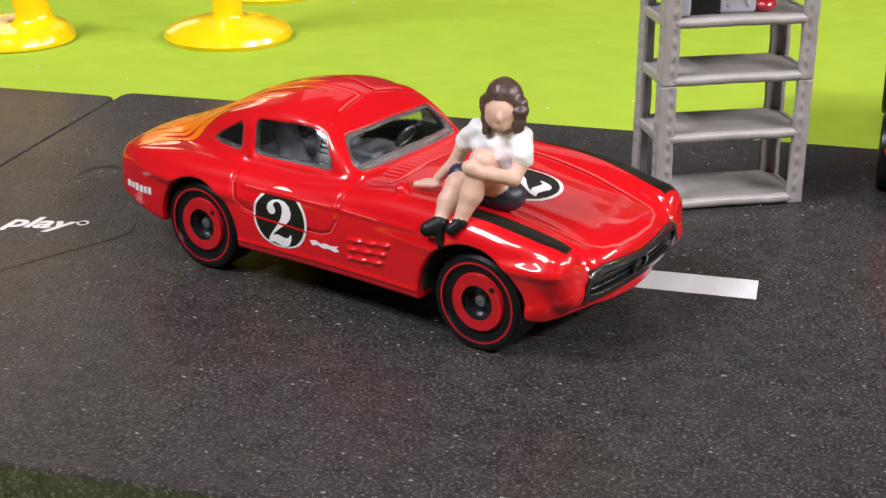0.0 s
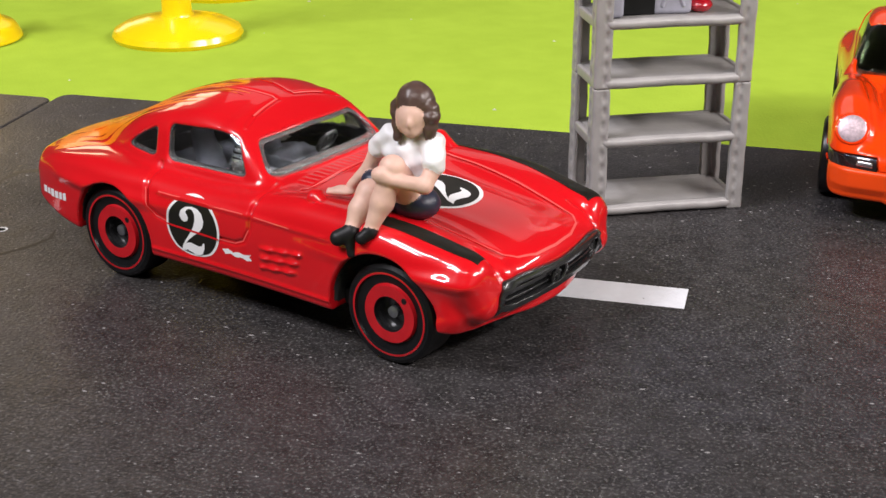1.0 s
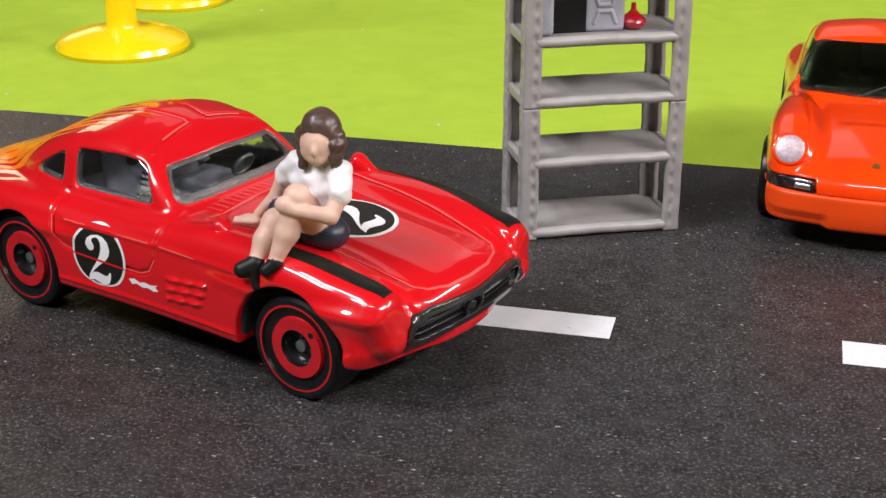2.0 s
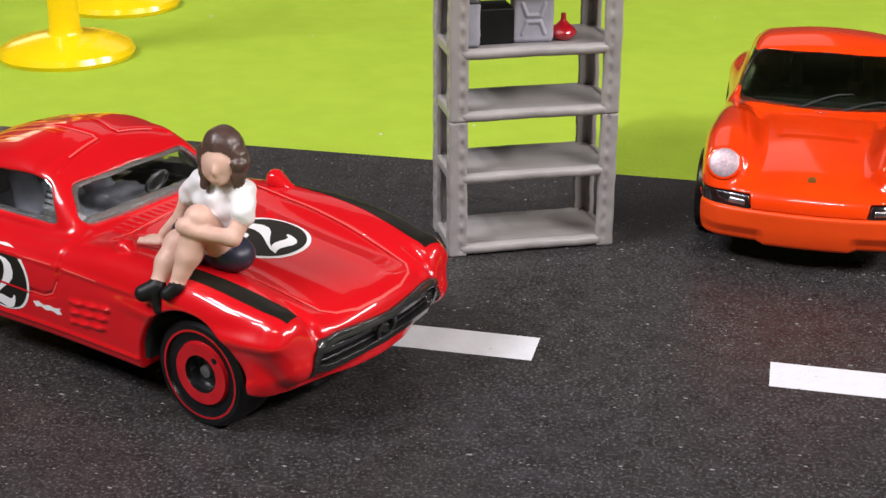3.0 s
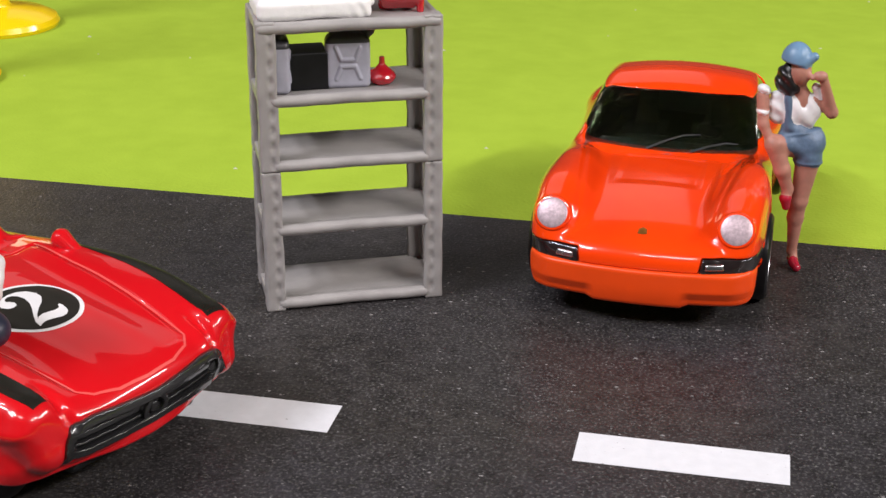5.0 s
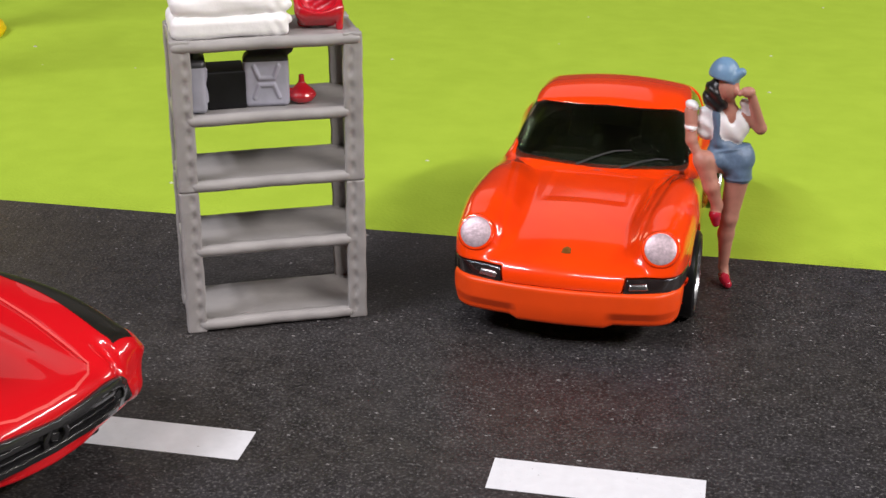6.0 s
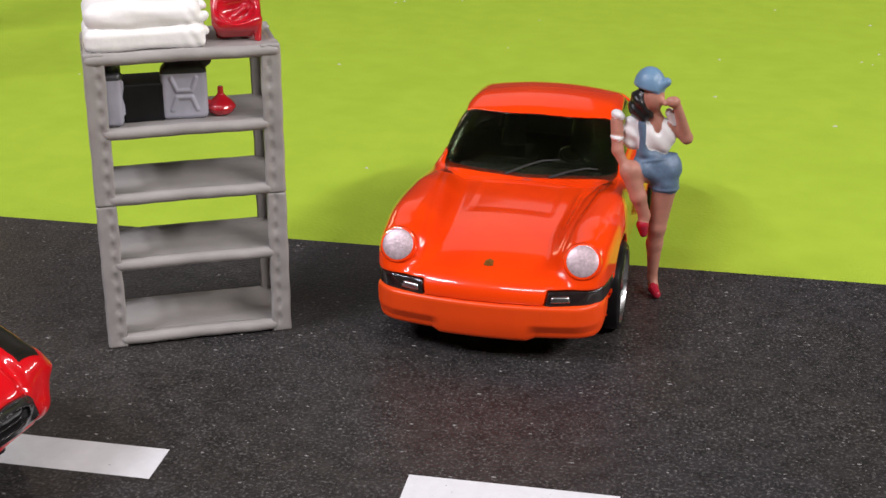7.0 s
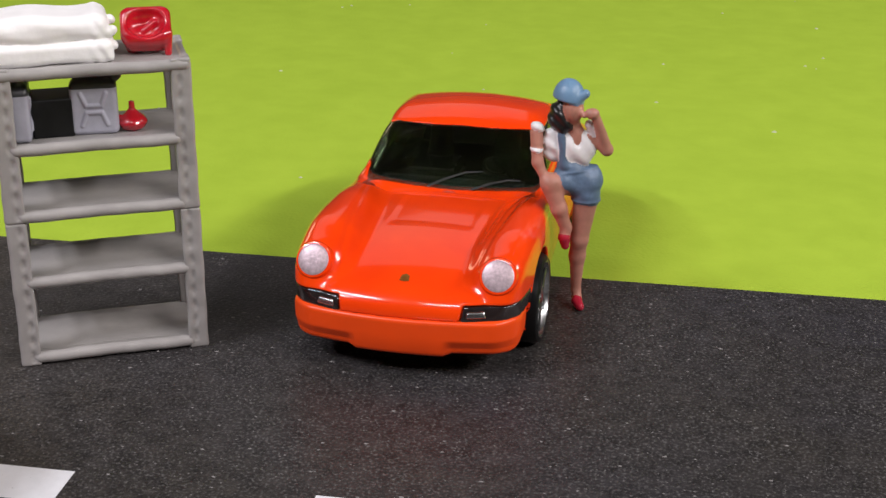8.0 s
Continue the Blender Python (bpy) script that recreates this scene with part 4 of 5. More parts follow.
part("base", sculpt("base", o_base, (-58, -12, 2.4), (2, 12, 6.2), 0.4, BLACK_RESIN), orange_car, "black chassis plate")
for x in (-8.6, -43.3):
    for side in (-1, 1):
        wheel(orange_car, x, 13.2, 4.9, 4.9, 4.2, side, "dish")
    part("axle", lathe_data("axle", [(0.4, -8.4), (0.4, 8.4)], 10, HUB_GREY), orange_car, "", place(x, 0, 4.9, 90, 0, 0))
for side in (-1, 1):
    lamp = part("headlight", lathe_data("headlight", [(2.0, -1.6), (2.0, 0.0), (1.85, 0.24), (1.66, 0.28)], 40, ORANGE), orange_car, "orange headlight bezel", place(0.6, 9.7 * side, 11.15, 0, 60, 3 * side))
    part("lens", lathe_data("lens", [(1.68, 0.1), (1.64, 0.32), (1.45, 0.42), (0.8, 0.47), (0, 0.49)], 40, LAMP_LENS), lamp, "pearl grey lens", place(0, 0, 0))

    def signal_field(x, y, z, side=side):
        hull = orange_hull(x, y, z)
        return np.maximum(np.maximum(convex(side * y, z, [(6.3, 6.85), (13, 6.85), (13, 8.4), (6.6, 8.4)]), -4 - x), np.maximum(hull + 0.12, -(hull + 1.2)))

    signal = part("turn_signal", sculpt("turn_signal", signal_field, (-5, min(6 * side, 13.5 * side), 5.8), (5.0, max(6 * side, 13.5 * side), 9.0), 0.2, GLOSS_BLACK), orange_car, "dark turn signal panel")
    
    def lamp_field(x, y, z, side=side):
        hull = orange_hull(x, y, z)
        return smax(rounded(side * y, z, [(6.9, 7.35), (8.9, 7.35), (8.7, 8.0), (7.0, 8.0)], 0.15), np.maximum(np.abs(hull + 0.25) - 0.3, -x), 0.15)

    part("lamp_lens", sculpt("lamp_lens", lamp_field, (0, min(6 * side, 10 * side), 6), (6.5, max(6 * side, 10 * side), 8.8), 0.12, CHROME), signal, "small silver lamp")
part("crest", sheet_data("crest", [[(0.05, 0.0), (0.35, -0.42), (1.15, -0.5), (1.25, 0.0), (1.15, 0.5), (0.35, 0.42)]], 0.5, CREST, laid_down(orange_hull, 20, 0.04)), orange_car, "small dark shield on the bonnet")

# ---- grey shelf and its load ----
SHELF = (-11.55, 24.6, 0, 25.3)
shelf = thing("storage_shelf", *SHELF, "grey resin storage rack with five boards on the play board", "shelf")
W, D, H = 19.4, 9.6, 32.0


def post_field(x, y, z):
    x = x + 0.04 * np.sin(0.85 * z) + 0.02 * np.sin(2.3 * z + 1)
    y = y + 0.03 * np.sin(1.3 * z + 2)
    f = np.minimum(block(x, y, z, (1.0, 0.28, 8), (1.0, 0.32, 8), 0.2), block(x, y, z, (0.28, 1.0, 8), (0.32, 1.0, 8), 0.2))
    f = smin(f, limb(x, y, z, (0.35, 0.35, 0.35), (0.35, 0.35, 15.65), 0.3, 0.3), 0.25)
    for k in range(9):
        zc = 1.0 + 1.75 * k
        f = smax(f, -egg(x, y, z, (1.25 + 0.08 * (k % 2), -0.05, zc), (0.22, 0.17, 0.42)), 0.28)
        f = smax(f, -egg(x, y, z, (-0.05, 1.2, zc + 0.5), (0.15, 0.2, 0.4)), 0.28)
    return f


post = sculpt("post", post_field, (-0.5, -0.5, -0.2), (2.4, 2.4, 16.2), 0.13, GREY_RESIN)
for z in (0, 16.0):
    part("post", post, shelf, "", place(0, 0, z))
    part("post", post, shelf, "", place(W, 0, z, 0, 0, 90))
    part("post", post, shelf, "", place(0, D, z, 0, 0, -90))
    part("post", post, shelf, "", place(W, D, z, 0, 0, 180))


def board_field(x, y, z, inset=1.9):
    wobble = 0.035 * np.sin(0.5 * x) + 0.018 * np.sin(1.7 * x + 1)
    z = z + 0.6 * wobble
    f = block(x, y, z, (W / 2, D / 2, 0), (W / 2 - 0.2, D / 2 - 0.2, 0.26), 0.15)
    lip = limb(x, y + wobble, z, (inset, 0.42, -0.25), (W - inset, 0.42, -0.25), 0.60, 0.60)
    lip = np.minimum(lip, limb(x, y, z, (inset, D - 0.4, -0.25), (W - inset, D - 0.4, -0.25), 0.58, 0.58))
    side = np.minimum(block(x, y, z, (0.4, D / 2, -0.2), (0.3, D / 2 - 0.6, 0.6), 0.15), block(x, y, z, (W - 0.4, D / 2, -0.2), (0.3, D / 2 - 0.6, 0.6), 0.15))
    return smin(smin(f, lip, 0.45), side, 0.3)


plank = sculpt("shelf_board", board_field, (-0.5, -0.6, -1.1), (W + 0.5, D + 0.6, 0.7), 0.16, GREY_RESIN)
BOARDS = (1.0, 9.5, 16.75, 23.8, 31.5)
for z in BOARDS:
    part("shelf_board", plank if z < 30 else sculpt("shelf_board", lambda x, y, z: board_field(x, y, z, 0.5), (-0.5, -0.6, -1.1), (W + 0.5, D + 0.6, 0.7), 0.16, GREY_RESIN), shelf, "", place(0, 0, z))


def on_shelf(x, y, z):
    p = pose(SHELF[0], SHELF[1], 0, 0, 0, SHELF[3]) @ Vector((x, y, z))
    return p.x, p.y, p.z


def can_field(x, y, z):
    f = block(x, y, z, (0, 0, 2.7), (2.35, 1.0, 2.7), 0.5)
    f = smax(f, (np.abs(x) * 0.8 + z - 6.7), 0.4)
    ax, az = np.abs(x), np.abs(z - 2.5)
    mark = np.minimum(limb(ax, y, az, (0, -1.0, 0.32), (0.75, -1.0, 0.32), 0.2, 0.2), limb(ax, y, az, (0.75, -1.0, 0.32), (1.25, -1.0, 1.5), 0.2, 0.2))
    f = smin(f, mark, 0.15)
    f = smin(f, limb(x, y, z, (-1.3, 0, 5.6), (1.0, 0, 5.8), 0.62, 0.6), 0.3)
    f = smin(f, limb(x, y, z, (1.4, 0, 4.9), (2.35, 0, 5.5), 0.6, 0.58), 0.2)
    return f


can_shape = sculpt("jerry_can", can_field, (-3, -1.8, -0.3), (3.2, 1.8, 6.8), 0.13, [GREY_CAN, DARK_CAN], lambda x, y, z: (z > 4.45).astype(int))
for x, y, turn in ((2.6, 3.3, 88), (9.8, 3.0, -4)):
    ob = new("jerry_can", can_shape)
    ob.matrix_world = pose(*(v * MM for v in on_shelf(x, y, BOARDS[3] + 0.28)), 0, 0, SHELF[3] + turn) @ Matrix.Diagonal((1, 1, 1.09, 1))
    tagged(ob, "blue-grey jerry can with dark top on the shelf", "jerry can", "cans on the shelf")
crate = new("black_box", sculpt("black_box", lambda x, y, z: block(x, y, z, (0, 0, 2.0), (2.05, 2.2, 2.0), 0.2), (-2.2, -2.6, -0.2), (2.2, 2.6, 5), 0.15, BLACK_RESIN))
crate.matrix_world = pose(*(v * MM for v in on_shelf(5.65, 4.4, BOARDS[3] + 0.28)), 0, 0, SHELF[3])
tagged(crate, "small black box between two cans on the shelf", "box")


def funnel_field(x, y, z):
    r = np.hypot(x, y)
    bulb = smax(egg(x, y, z, (0, 0, 0.8), (1.45, 1.45, 0.95)), 0.02 - z, 0.15)
    cone = np.maximum(r - np.maximum(1.25 - 0.85 * (z - 1.1), 0.34 - 0.06 * (z - 2)), np.maximum(z - 2.95, 0.9 - z))
    f = smin(bulb, cone, 0.25)
    f = smin(f, np.maximum(np.abs(r - 1.4) - 0.07, np.abs(z - 0.75) - 0.07), 0.1)
    return smin(f, limb(x, y, z, (-1.1, 0, 1.2), (-1.6, 0.1, 1.5), 0.3, 0.25), 0.2)


funnel = new("oil_can", sculpt("oil_can", funnel_field, (-2.2, -1.8, -0.2), (1.8, 1.8, 3.8), 0.12, RED_RESIN))
funnel.matrix_world = pose(*(v * MM for v in on_shelf(13.5, 3.2, BOARDS[3] + 0.28)), 0, 0, SHELF[3])
tagged(funnel, "small glossy red oil can with pointed spout on the shelf", "oil can")


def towel_field(x, y, z):
    """Two thick folds, the upper one rolled, with a curled hem at one end."""
    low = block(x, y, z, (0, 0, 1.15), (6.0, 3.6, 1.15), 0.8) + 0.10 * np.sin(0.8 * x + 1) + 0.06 * np.sin(2.1 * y)
    top = block(x, y, z, (-0.1, 0.1, 3.35), (5.8, 3.5, 1.45), 1.3) + 0.12 * np.sin(0.7 * x) + 0.05 * np.sin(2.6 * z + 0.9 * x)
    f = smin(low, top, 0.12)
    for cy, cz, r in ((-2.6, 2.9, 0.62), (-2.2, 1.3, 0.6), (-0.9, 3.6, 0.55)):
        f = smin(f, limb(x, y, z, (4.6, cy, cz), (5.9, cy + 0.2, cz + 0.1), r, r * 0.9), 0.15)
    return f + 0.05 * np.sin(5 * x + 3 * z) * np.clip((x - 3) / 2, 0, 1)


towels = new("folded_cloth", sculpt("folded_cloth", towel_field, (-6.6, -4.4, -0.4), (6.6, 4.6, 6.2), 0.2, WHITE_RESIN))
towels.matrix_world = pose(*(v * MM for v in on_shelf(6.2, 4.6, BOARDS[4] + 0.2)), 0, 0, SHELF[3])
tagged(towels, "white folded cloth lying on top of the grey rack", "cloth")


def tray_field(x, y, z):
    c, s = math.cos(radians(46)), math.sin(radians(46))
    v, w = y * c + (z - 2.6) * s, (z - 2.6) * c - y * s
    bowl = block(x / (1 + 0.09 * np.clip(w, -2, 2)), v, w, (0, 0, 0.0), (2.6, 2.35, 1.6), 1.15)
    hollow = egg(x, v, w, (0, 0, 1.9), (2.15, 1.85, 2.0))
    f = smax(bowl, -hollow, 0.45)
    f = smin(f, limb(x, v, w, (-0.2, -0.3, 0.1), (0.9, 0.5, 0.5), 0.45, 0.35), 0.5)
    f = smin(f, limb(x, y, z, (2.2, -1.6, 0.3), (2.3, -1.5, 2.4), 0.4, 0.45), 0.25)
    f = smin(f, limb(x, y, z, (-1.4, 0.8, 0.5), (-1.2, 0.8, 2), 0.9, 0.9), 0.4)
    f = smin(f, limb(x, y, z, (1.2, 0.8, 0.5), (1.2, 0.8, 2), 0.9, 0.9), 0.4)
    return np.maximum(f, -z)


tray = new("red_bowl", sculpt("red_bowl", tray_field, (-3.4, -3.6, -0.2), (3.4, 3.6, 6.0), 0.14, RED_RESIN))
tray.matrix_world = pose(*(v * MM for v in on_shelf(15.6, 4.2, BOARDS[4] + 0.2)), 0, 0, SHELF[3] - 4) @ Matrix.Scale(0.93, 4)
tagged(tray, "glossy red resin bowl tilted forward on top of the rack", "bowl")

# ---- figures (dolls) ----
def seated_field(x, y, z):
    """In the red car's frame."""
    groups = seated_groups(x, y, z)
    f = groups[0]
    for g in groups[1:]:
        f = smin(f, g, 0.25)
    return f


def seated_groups(x, y, z):
    skin = limb(x, y, z, (17.8, -7.8, 21.0), (18.0, -8.0, 22.6), 0.75, 0.75)
    face = smin(egg(x, y, z, (18.3, -8.65, 23.4), (1.5, 1.45, 1.85)), egg(x, y, z, (19.0, -9.95, 23.2), (0.22, 0.3, 0.42)), 0.3)
    face = smin(face, egg(x, y, z, (18.8, -9.4, 22.3), (0.6, 0.5, 0.45)), 0.4)
    skin = smin(skin, face, 0.3)
    skin = smin(skin, limb(x, y, z, (13.5, -7.6, 19.3), (12.6, -7.8, 17.3), 0.8, 0.66), 0.3)
    skin = smin(skin, limb(x, y, z, (12.6, -7.8, 17.3), (11.0, -8.6, 15.3), 0.64, 0.52), 0.3)
    skin = smin(skin, egg(x, y, z, (10.3, -9.0, 14.7), (1.2, 0.85, 0.48)), 0.3)
    for cy, reach in ((-8.7, 8.9), (-9.15, 8.7), (-9.6, 9.0)):
        skin = smin(skin, limb(x, y, z, (10.0, cy, 14.65), (reach, cy - 0.15, 14.5), 0.32, 0.24), 0.15)
    skin = smin(skin, limb(x, y, z, (21.1, -9.0, 19.3), (20.9, -10.3, 17.7), 0.8, 0.72), 0.3)
    skin = smin(skin, limb(x, y, z, (20.9, -10.3, 17.7), (18.0, -12.1, 18.3), 0.74, 0.66), 0.3)
    skin = smin(skin, egg(x, y, z, (17.4, -12.3, 18.6), (1.0, 0.7, 0.8)), 0.3)
    leg = limb(x, y, z, (17.9, -8.2, 15.3), (17.8, -11.0, 19.0), 1.4, 1.2)
    leg = smin(leg, limb(x, y, z, (17.8, -11.1, 19.1), (17.3, -12.0, 15.9), 1.15, 1.08), 0.4)
    leg = smin(leg, limb(x, y, z, (17.3, -12.0, 15.9), (16.7, -13.0, 13.5), 1.08, 0.66), 0.4)
    other = limb(x, y, z, (16.6, -8.2, 15.2), (14.8, -10.6, 15.9), 1.4, 1.25)
    other = smin(other, limb(x, y, z, (14.8, -10.6, 15.9), (14.6, -11.9, 14.5), 1.25, 1.1), 0.4)
    other = smin(other, limb(x, y, z, (14.6, -11.9, 14.5), (14.5, -13.1, 12.9), 1.1, 0.75), 0.4)
    skin = smin(skin, smin(leg, other, 0.3), 0.25)
    shirt = smin(egg(x, y, z, (17.4, -7.6, 19.4), (2.9, 1.8, 2.2)), egg(x, y, z, (17.6, -7.8, 17.9), (2.4, 1.7, 1.5)), 0.6)
    shirt = smin(shirt, limb(x, y, z, (15.0, -7.5, 20.8), (19.9, -7.6, 21.1), 0.95, 0.95), 0.7)
    shirt = smin(shirt, limb(x, y, z, (14.8, -7.6, 20.8), (13.7, -7.6, 19.5), 1.0, 1.08), 0.5)
    shirt = smin(shirt, limb(x, y, z, (20.1, -7.8, 20.8), (21.1, -9.0, 19.6), 1.05, 1.12), 0.5)
    shirt = smax(shirt, -ball(x, y, z, (18.5, -8.9, 22.4), 1.1), 0.2)
    shirt = shirt + 0.10 * np.sin(2.2 * x + 1.6 * z) * np.sin(1.3 * z + y) + 0.05 * np.sin(3.7 * z - 1.5 * x)
    shorts = egg(x, y, z, (18.0, -7.7, 14.8), (2.5, 2.1, 1.7))
    shorts = smin(shorts, limb(x, y, z, (16.6, -7.8, 15.2), (15.5, -9.3, 15.7), 1.6, 1.5), 0.4)
    shorts = smin(shorts, egg(x, y, z, (13.7, -8.6, 16.3), (1.3, 1.1, 1.0)), 0.4)
    hair = egg(x, y, z, (18.1, -7.8, 24.4), (1.9, 1.9, 2.2))
    hair = smax(hair, -egg(x, y, z, (19.1, -10.2, 23.0), (1.75, 1.9, 1.95)), 0.25)
    hair = smin(hair, limb(x, y, z, (16.6, -8.7, 24.2), (17.1, -9.3, 21.4), 0.65, 0.4), 0.4)
    hair = smin(hair, limb(x, y, z, (19.9, -7.8, 24.2), (20.1, -8.3, 22.1), 0.8, 0.6), 0.4)
    hair = smin(hair, egg(x, y, z, (20.2, -8.1, 23.6), (0.65, 0.8, 0.7)), 0.3)
    hair = hair + 0.02 * np.sin(5 * x + 2 * z) + 0.05 * np.sin(5.5 * z) * np.clip((24.6 - z) / 0.6, 0, 1)
    shoes = limb(x, y, z, (14.6, -13.3, 12.7), (13.7, -14.2, 12.2), 0.85, 0.78)
    shoes = smin(shoes, limb(x, y, z, (14.7, -13.6, 12.1), (15.0, -13.9, 10.8), 0.6, 0.4), 0.3)
    shoes = np.minimum(shoes, limb(x, y, z, (16.8, -13.2, 13.2), (16.2, -13.8, 12.6), 0.68, 0.6))
    return skin, shirt, shorts, hair, shoes


def paint_by(groups):
    return lambda x, y, z: np.argmin(np.stack(groups(x, y, z)), 0)


seated = new("seated_figurine", sculpt("seated_figurine", seated_field, (7.5, -15.4, 8.5), (22.9, -4.5, 27.2), 0.12, [SKIN, SHIRT, NAVY, HAIR_BROWN, BLACK_RESIN], paint_by(seated_groups)))
seated.matrix_world = pose(-36.8 * MM, -0.15 * MM, 0, 0, 0, RED_CAR[3])
tagged(seated, "painted figurine in white top seated on the red bonnet", "figurine")


def standing_groups(x, y, z):
    """x to the right and y away from the viewer; the base at the standing foot."""
    skin = limb(x, y, z, (-1.3, 0.2, 20.2), (-1.4, 0.0, 22.6), 0.68, 0.66)
    face = smin(egg(x, y, z, (-1.6, -0.3, 23.7), (1.2, 1.25, 1.55)), egg(x, y, z, (-0.75, -1.25, 23.5), (0.3, 0.3, 0.4)), 0.25)
    skin = smin(skin, face, 0.3)
    skin = smin(skin, egg(x, y, z, (-1.1, 0.0, 20.4), (0.95, 0.85, 1.6)), 0.3)
    skin = smin(skin, limb(x, y, z, (-5.4, 0.2, 20.8), (-5.25, -0.6, 17.7), 0.72, 0.62), 0.3)
    skin = smin(skin, limb(x, y, z, (-5.25, -0.6, 17.7), (-4.5, -1.0, 16.2), 0.6, 0.5), 0.3)
    skin = smin(skin, limb(x, y, z, (0.5, 0, 20.6), (2.3, -0.4, 19.1), 0.72, 0.64), 0.3)
    skin = smin(skin, limb(x, y, z, (2.3, -0.4, 19.1), (0.9, -1.3, 22.9), 0.66, 0.5), 0.3)
    skin = smin(skin, egg(x, y, z, (0.45, -1.4, 23.5), (0.75, 0.65, 0.62)), 0.2)
    skin = smin(skin, limb(x, y, z, (0.0, -1.4, 23.7), (-0.45, -1.45, 23.3), 0.32, 0.25), 0.15)
    skin = smin(skin, limb(x, y, z, (0.35, 0, 13.8), (-0.25, 0.0, 8.4), 1.42, 0.98), 0.4)
    skin = smin(skin, limb(x, y, z, (-0.25, 0.0, 8.4), (-0.38, 0.4, 6.2), 0.96, 0.9), 0.4)
    skin = smin(skin, limb(x, y, z, (-0.38, 0.4, 6.2), (-0.35, 0.6, 1.9), 0.9, 0.52), 0.4)
    skin = smin(skin, limb(x, y, z, (-0.35, 0.6, 1.9), (-0.15, 0.0, 1.0), 0.55, 0.5), 0.3)
    skin = smin(skin, limb(x, y, z, (-1.6, -0.1, 14.9), (-3.8, -1.1, 15.5), 1.2, 1.08), 0.4)
    skin = smin(skin, limb(x, y, z, (-3.85, -1.15, 15.5), (-2.8, -1.4, 12.6), 1.06, 0.88), 0.4)
    skin = smin(skin, limb(x, y, z, (-2.8, -1.4, 12.6), (-1.9, -1.1, 10.1), 0.88, 0.62), 0.4)
    skin = smin(skin, limb(x, y, z, (-1.9, -1.0, 10.3), (-2.1, -1.3, 9.2), 0.62, 0.6), 0.3)
    shirt = smin(egg(x, y, z, (-1.1, 0.1, 19.2), (2.0, 1.1, 2.3)), egg(x, y, z, (-3.5, 0.4, 19.5), (1.2, 0.9, 2.1)), 0.6)
    shirt = smin(shirt, egg(x, y, z, (-0.2, -0.3, 18.9), (1.1, 0.7, 1.3)), 0.5)
    shirt = smin(shirt, egg(x, y, z, (-1.8, -0.35, 18.9), (0.9, 0.7, 1.2)), 0.5)
    shirt = smax(shirt, -egg(x, y, z, (-1.0, -1.0, 21.1), (0.6, 0.55, 1.5)), 0.15)
    shirt = smin(shirt, egg(x, y, z, (-5.35, 0.2, 21.5), (0.75, 0.7, 0.62)), 0.3)
    shirt = smin(shirt, limb(x, y, z, (0.2, -0.5, 22.0), (0.8, -0.3, 20.9), 0.5, 0.55), 0.25)
    shirt = np.minimum(shirt, egg(x, y, z, (-5.25, -0.3, 19.2), (0.74, 0.74, 0.3)))
    shirt = shirt + 0.05 * np.sin(3 * x + 2.4 * z) + 0.06 * np.sin(4.5 * z + 2 * x) * np.clip((-3.0 - x) / 0.6, 0, 1)
    denim = smin(egg(x, y, z, (-0.35, 0.2, 15.4), (2.15, 1.65, 2.0)), limb(x, y, z, (0.2, 0.1, 14.8), (0.25, 0.1, 13.6), 1.68, 1.62), 0.4)
    denim = smin(denim, limb(x, y, z, (-2.75, -0.55, 21.0), (-2.35, -0.8, 17.4), 0.36, 0.42), 0.25)
    denim = smin(denim, egg(x, y, z, (-1.6, 0.1, 16.7), (1.6, 1.3, 1.5)), 0.5)
    denim = smin(denim, limb(x, y, z, (-1.0, 0.0, 15.2), (-2.3, -0.5, 15.6), 1.5, 1.25), 0.4)
    denim = smin(denim, egg(x, y, z, (1.05, 0.2, 15.7), (1.0, 1.1, 1.4)), 0.4)
    band = 0.08 * np.exp(-(((z - 16.9 - 0.12 * x) / 0.16) ** 2)) + 0.1 * np.exp(-(((z - 13.2) / 0.18) ** 2))
    denim = smax(denim - band + 0.05 * np.sin(2.6 * z + 1.5 * x), 12.7 - z, 0.2)
    hair = smin(egg(x, y, z, (-2.9, 0.3, 23.0), (1.2, 1.35, 1.5)), egg(x, y, z, (-2.6, -0.2, 21.9), (1.1, 0.95, 0.95)), 0.5)
    hair = smin(hair, egg(x, y, z, (-3.5, 0.2, 22.3), (0.75, 0.9, 1.0)), 0.3)
    hair = hair + 0.07 * np.sin(4 * x + 4 * z)
    cap = smax(egg(x, y, z, (-2.05, 0.1, 24.85), (1.75, 1.7, 2.15)), 24.5 - z - 0.2 * (x + 1.5), 0.3)
    cap = smin(cap, limb(x, y, z, (-1.5, -0.8, 24.85), (-0.35, -0.8, 25.55), 0.72, 0.5), 0.25)
    shoes = limb(x, y, z, (-0.3, -0.3, 0.9), (0.0, -1.1, 0.5), 0.62, 0.5)
    shoes = np.minimum(shoes, limb(x, y, z, (-0.4, 0.7, 0.9), (-0.4, 0.8, 0.15), 0.45, 0.15))
    shoes = np.minimum(shoes, limb(x, y, z, (-2.1, -1.35, 9.1), (-1.95, -1.35, 8.15), 0.7, 0.46))
    return skin, shirt, denim, hair, cap, shoes


def standing_field(x, y, z):
    groups = standing_groups(x, y, z)
    f = groups[0]
    for g in groups[1:]:
        f = smin(f, g, 0.2)
    return np.maximum(f, 0.02 - z)


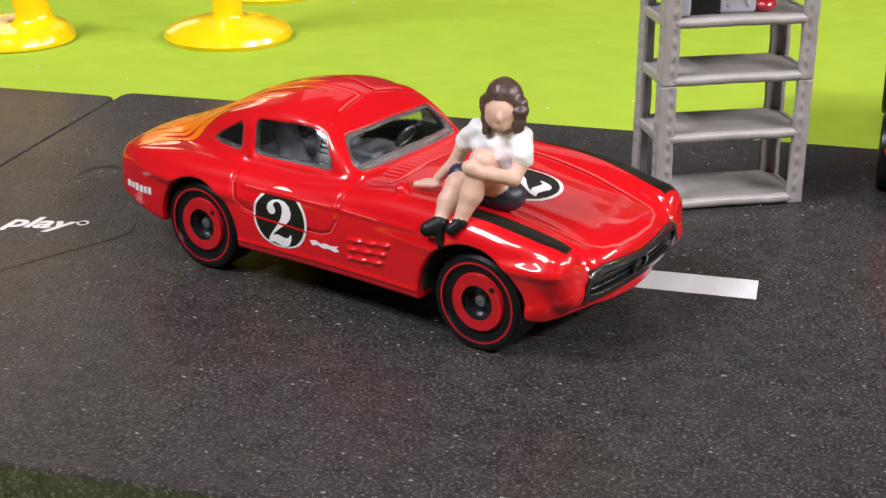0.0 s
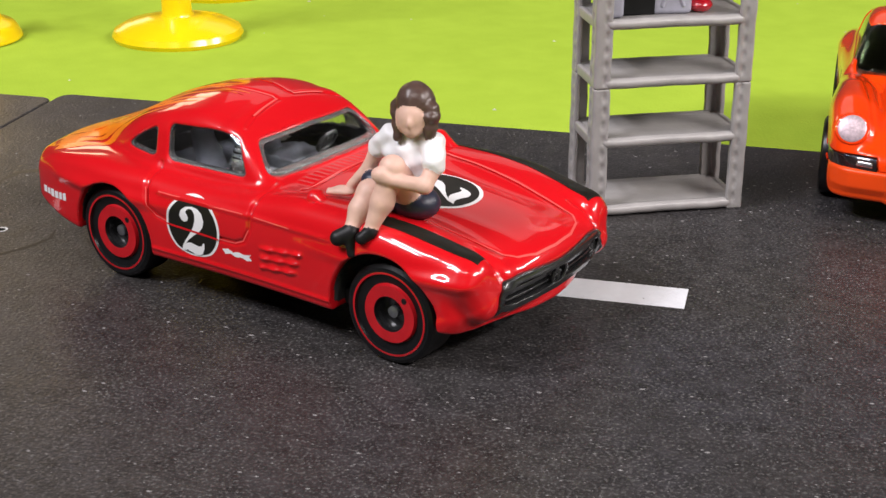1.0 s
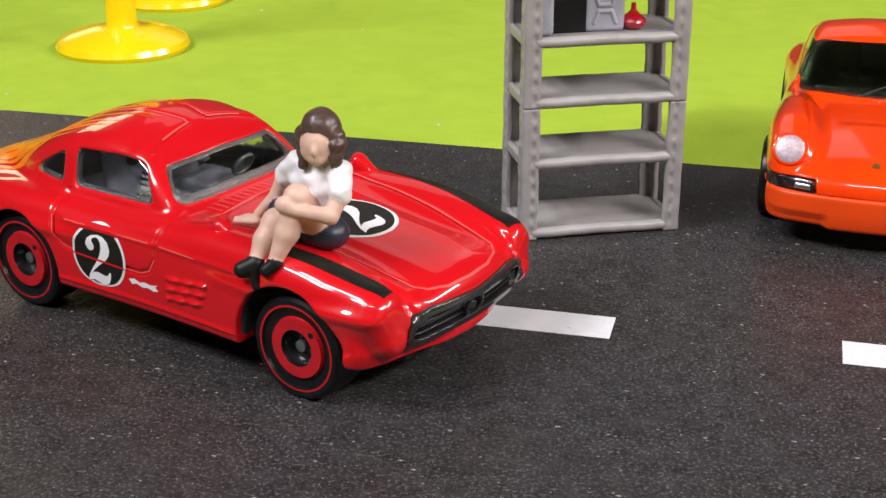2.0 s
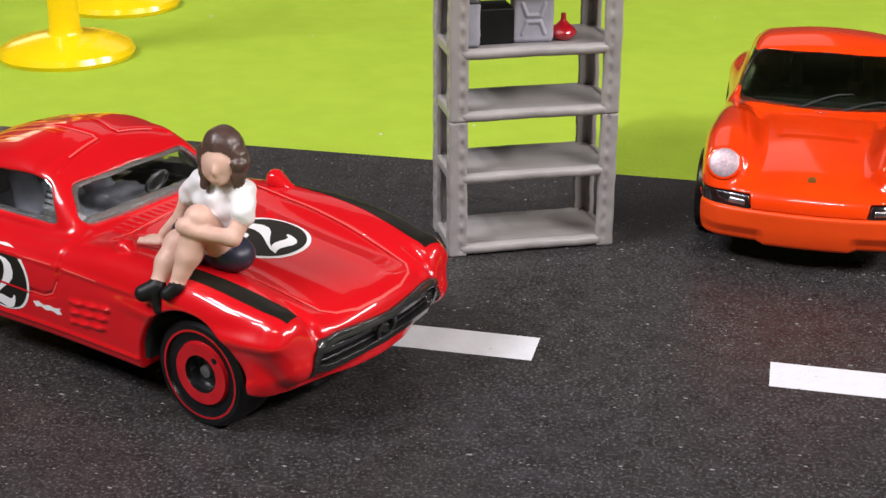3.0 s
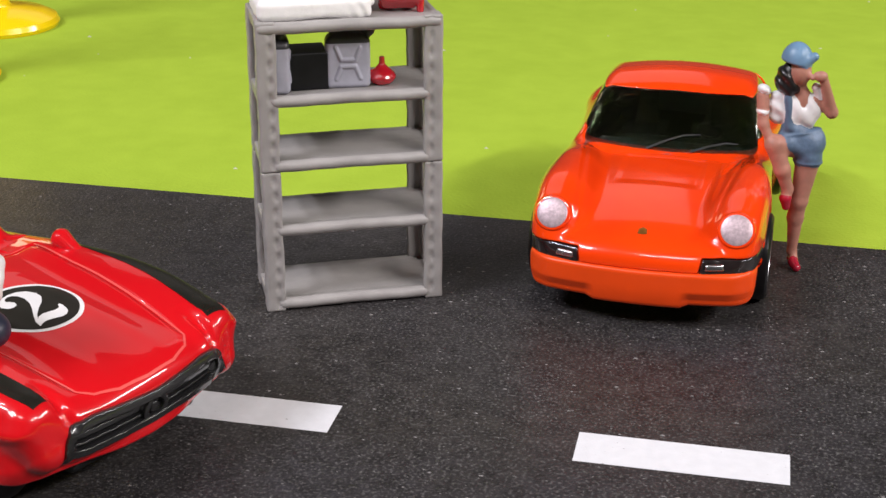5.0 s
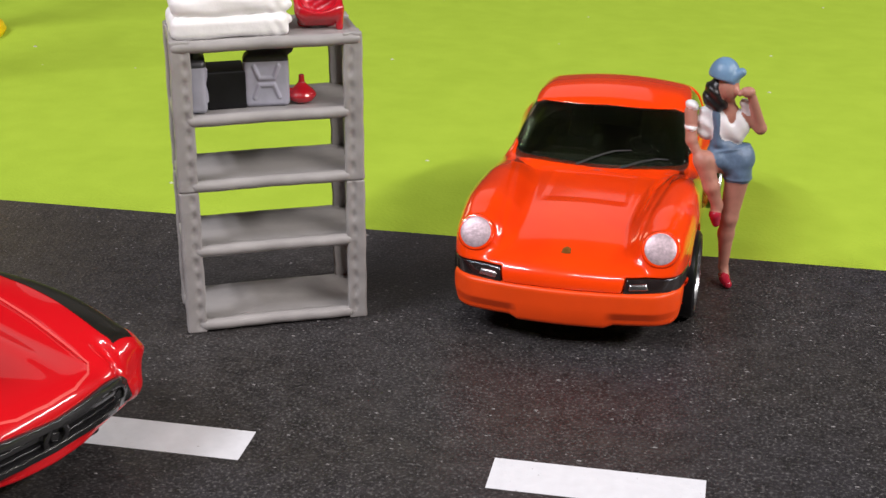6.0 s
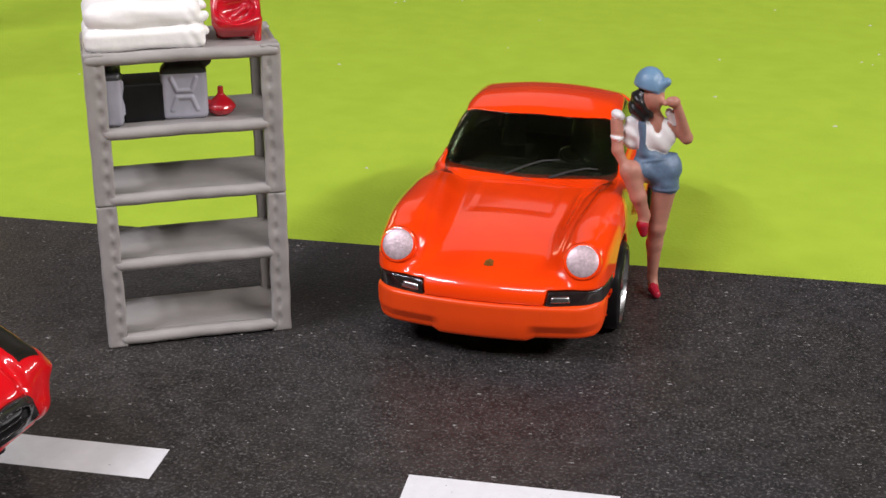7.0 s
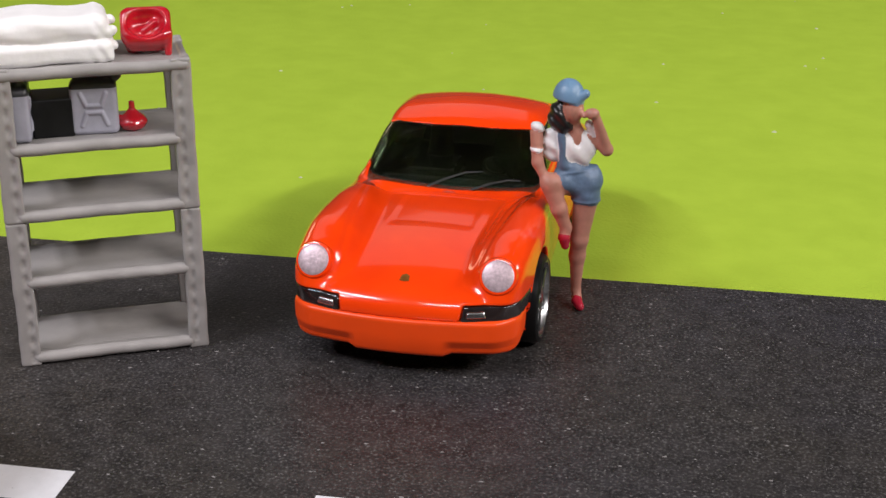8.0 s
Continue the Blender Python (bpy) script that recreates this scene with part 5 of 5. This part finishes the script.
standing = new("standing_figurine", sculpt("standing_figurine", standing_field, (-7, -4, -0.2), (4.2, 3, 27.4), 0.12, [TAN, SHIRT, DENIM, HAIR_BLACK, CAP_BLUE, SHOE_RED], paint_by(standing_groups)))
standing.matrix_world = pose(44.5 * MM, 50.0 * MM, 0, 0, 0, 10)
tagged(standing, "painted figurine in blue cap standing by the orange car", "figurine")

# ---- yellow stands on the felt ----
stand_base = lathe_data("base", [(11.9, 0), (12.3, 0.8), (11.8, 1.8), (9.5, 3.0), (5.5, 3.9), (3.3, 4.2), (0, 4.25)], 56, YELLOW)
stand_pole = lathe_data("pole", [(3.2, 4.1), (2.8, 4.8), (2.7, 9), (2.65, 59.6), (2.4, 60), (0, 60)], 40, YELLOW)
for x, y in ((-103.0, 110.5), (-111.0, 150.0)):
    stand = thing("toy_stand", x, y, FELT_TOP, 0, "glossy yellow plastic round-footed toy stand on the felt", "toy stand", "yellow stands")
    part("base", stand_base, stand, "wide domed yellow foot")
    part("pole", stand_pole, stand, "round yellow pole")


def arch_field(x, y, z):
    foot = smax(np.hypot(x * 0.95, y) - 11.6 + 0.5 * z, np.abs(z - 1.6) - 1.6, 1.0)
    leg = limb(x, y, z, (5.2, 0, 1), (0.8, 0, 22), 3.6, 2.3)
    other = limb(x, y, z, (-6.5, 0, 1), (-5.0, 0, 22), 2.6, 2.0)
    return smin(smin(foot, leg, 2.5), other, 1.5)


arch = new("yellow_arch", sculpt("yellow_arch", arch_field, (-14, -13, -0.5), (13, 13, 21), 0.6, YELLOW))
arch.matrix_world = pose(-142.0 * MM, 98.0 * MM, FELT_TOP * MM, 0, 0, 23)
tagged(arch, "glossy yellow plastic toy with two legs on the felt", "toy")

# ---- dust ----
random.seed(11)
dv, df = [], []
for _ in range(8000):
    x, y = random.uniform(-95, 95), random.uniform(-48, 57)
    r = 0.035 + 0.04 * random.random() + 0.13 * random.random() ** 16
    a = random.uniform(0, 6.28)
    k = len(dv)
    dv += [(x + random.uniform(1.2, 2.2) * r * math.cos(a + q), y + 0.8 * r * math.sin(a + q), 0.004) for q in (0, 1.4, 2.9, 4.6)] + [(x, y, 0.004 + 0.5 * r)]
    df += [(k, k + 1, k + 4), (k + 1, k + 2, k + 4), (k + 2, k + 3, k + 4), (k + 3, k, k + 4)]
tagged(new("dust_specks", mesh_data("dust_specks", dv, df, DUST, smooth=False)), "pale dust specks scattered over the black board", "dust", kind="stuff")

random.seed(23)
lv, lf = [], []
for _ in range(60):
    x, y = random.uniform(-170, 150), random.uniform(62, 260)
    r, a = random.uniform(0.15, 0.55), random.uniform(0, 6.28)
    k = len(lv)
    lv += [(x + r * math.cos(a + q), y + 0.6 * r * math.sin(a + q), FELT_TOP + 0.01) for q in (0, 1.3, 2.8, 4.4)] + [(x, y, FELT_TOP + 0.01 + 0.6 * r)]
    lf += [(k, k + 1, k + 4), (k + 1, k + 2, k + 4), (k + 2, k + 3, k + 4), (k + 3, k, k + 4)]
tagged(new("lint_specks", mesh_data("lint_specks", lv, lf, LINT, smooth=False)), "pale lint specks caught on the green felt", "lint", kind="stuff")
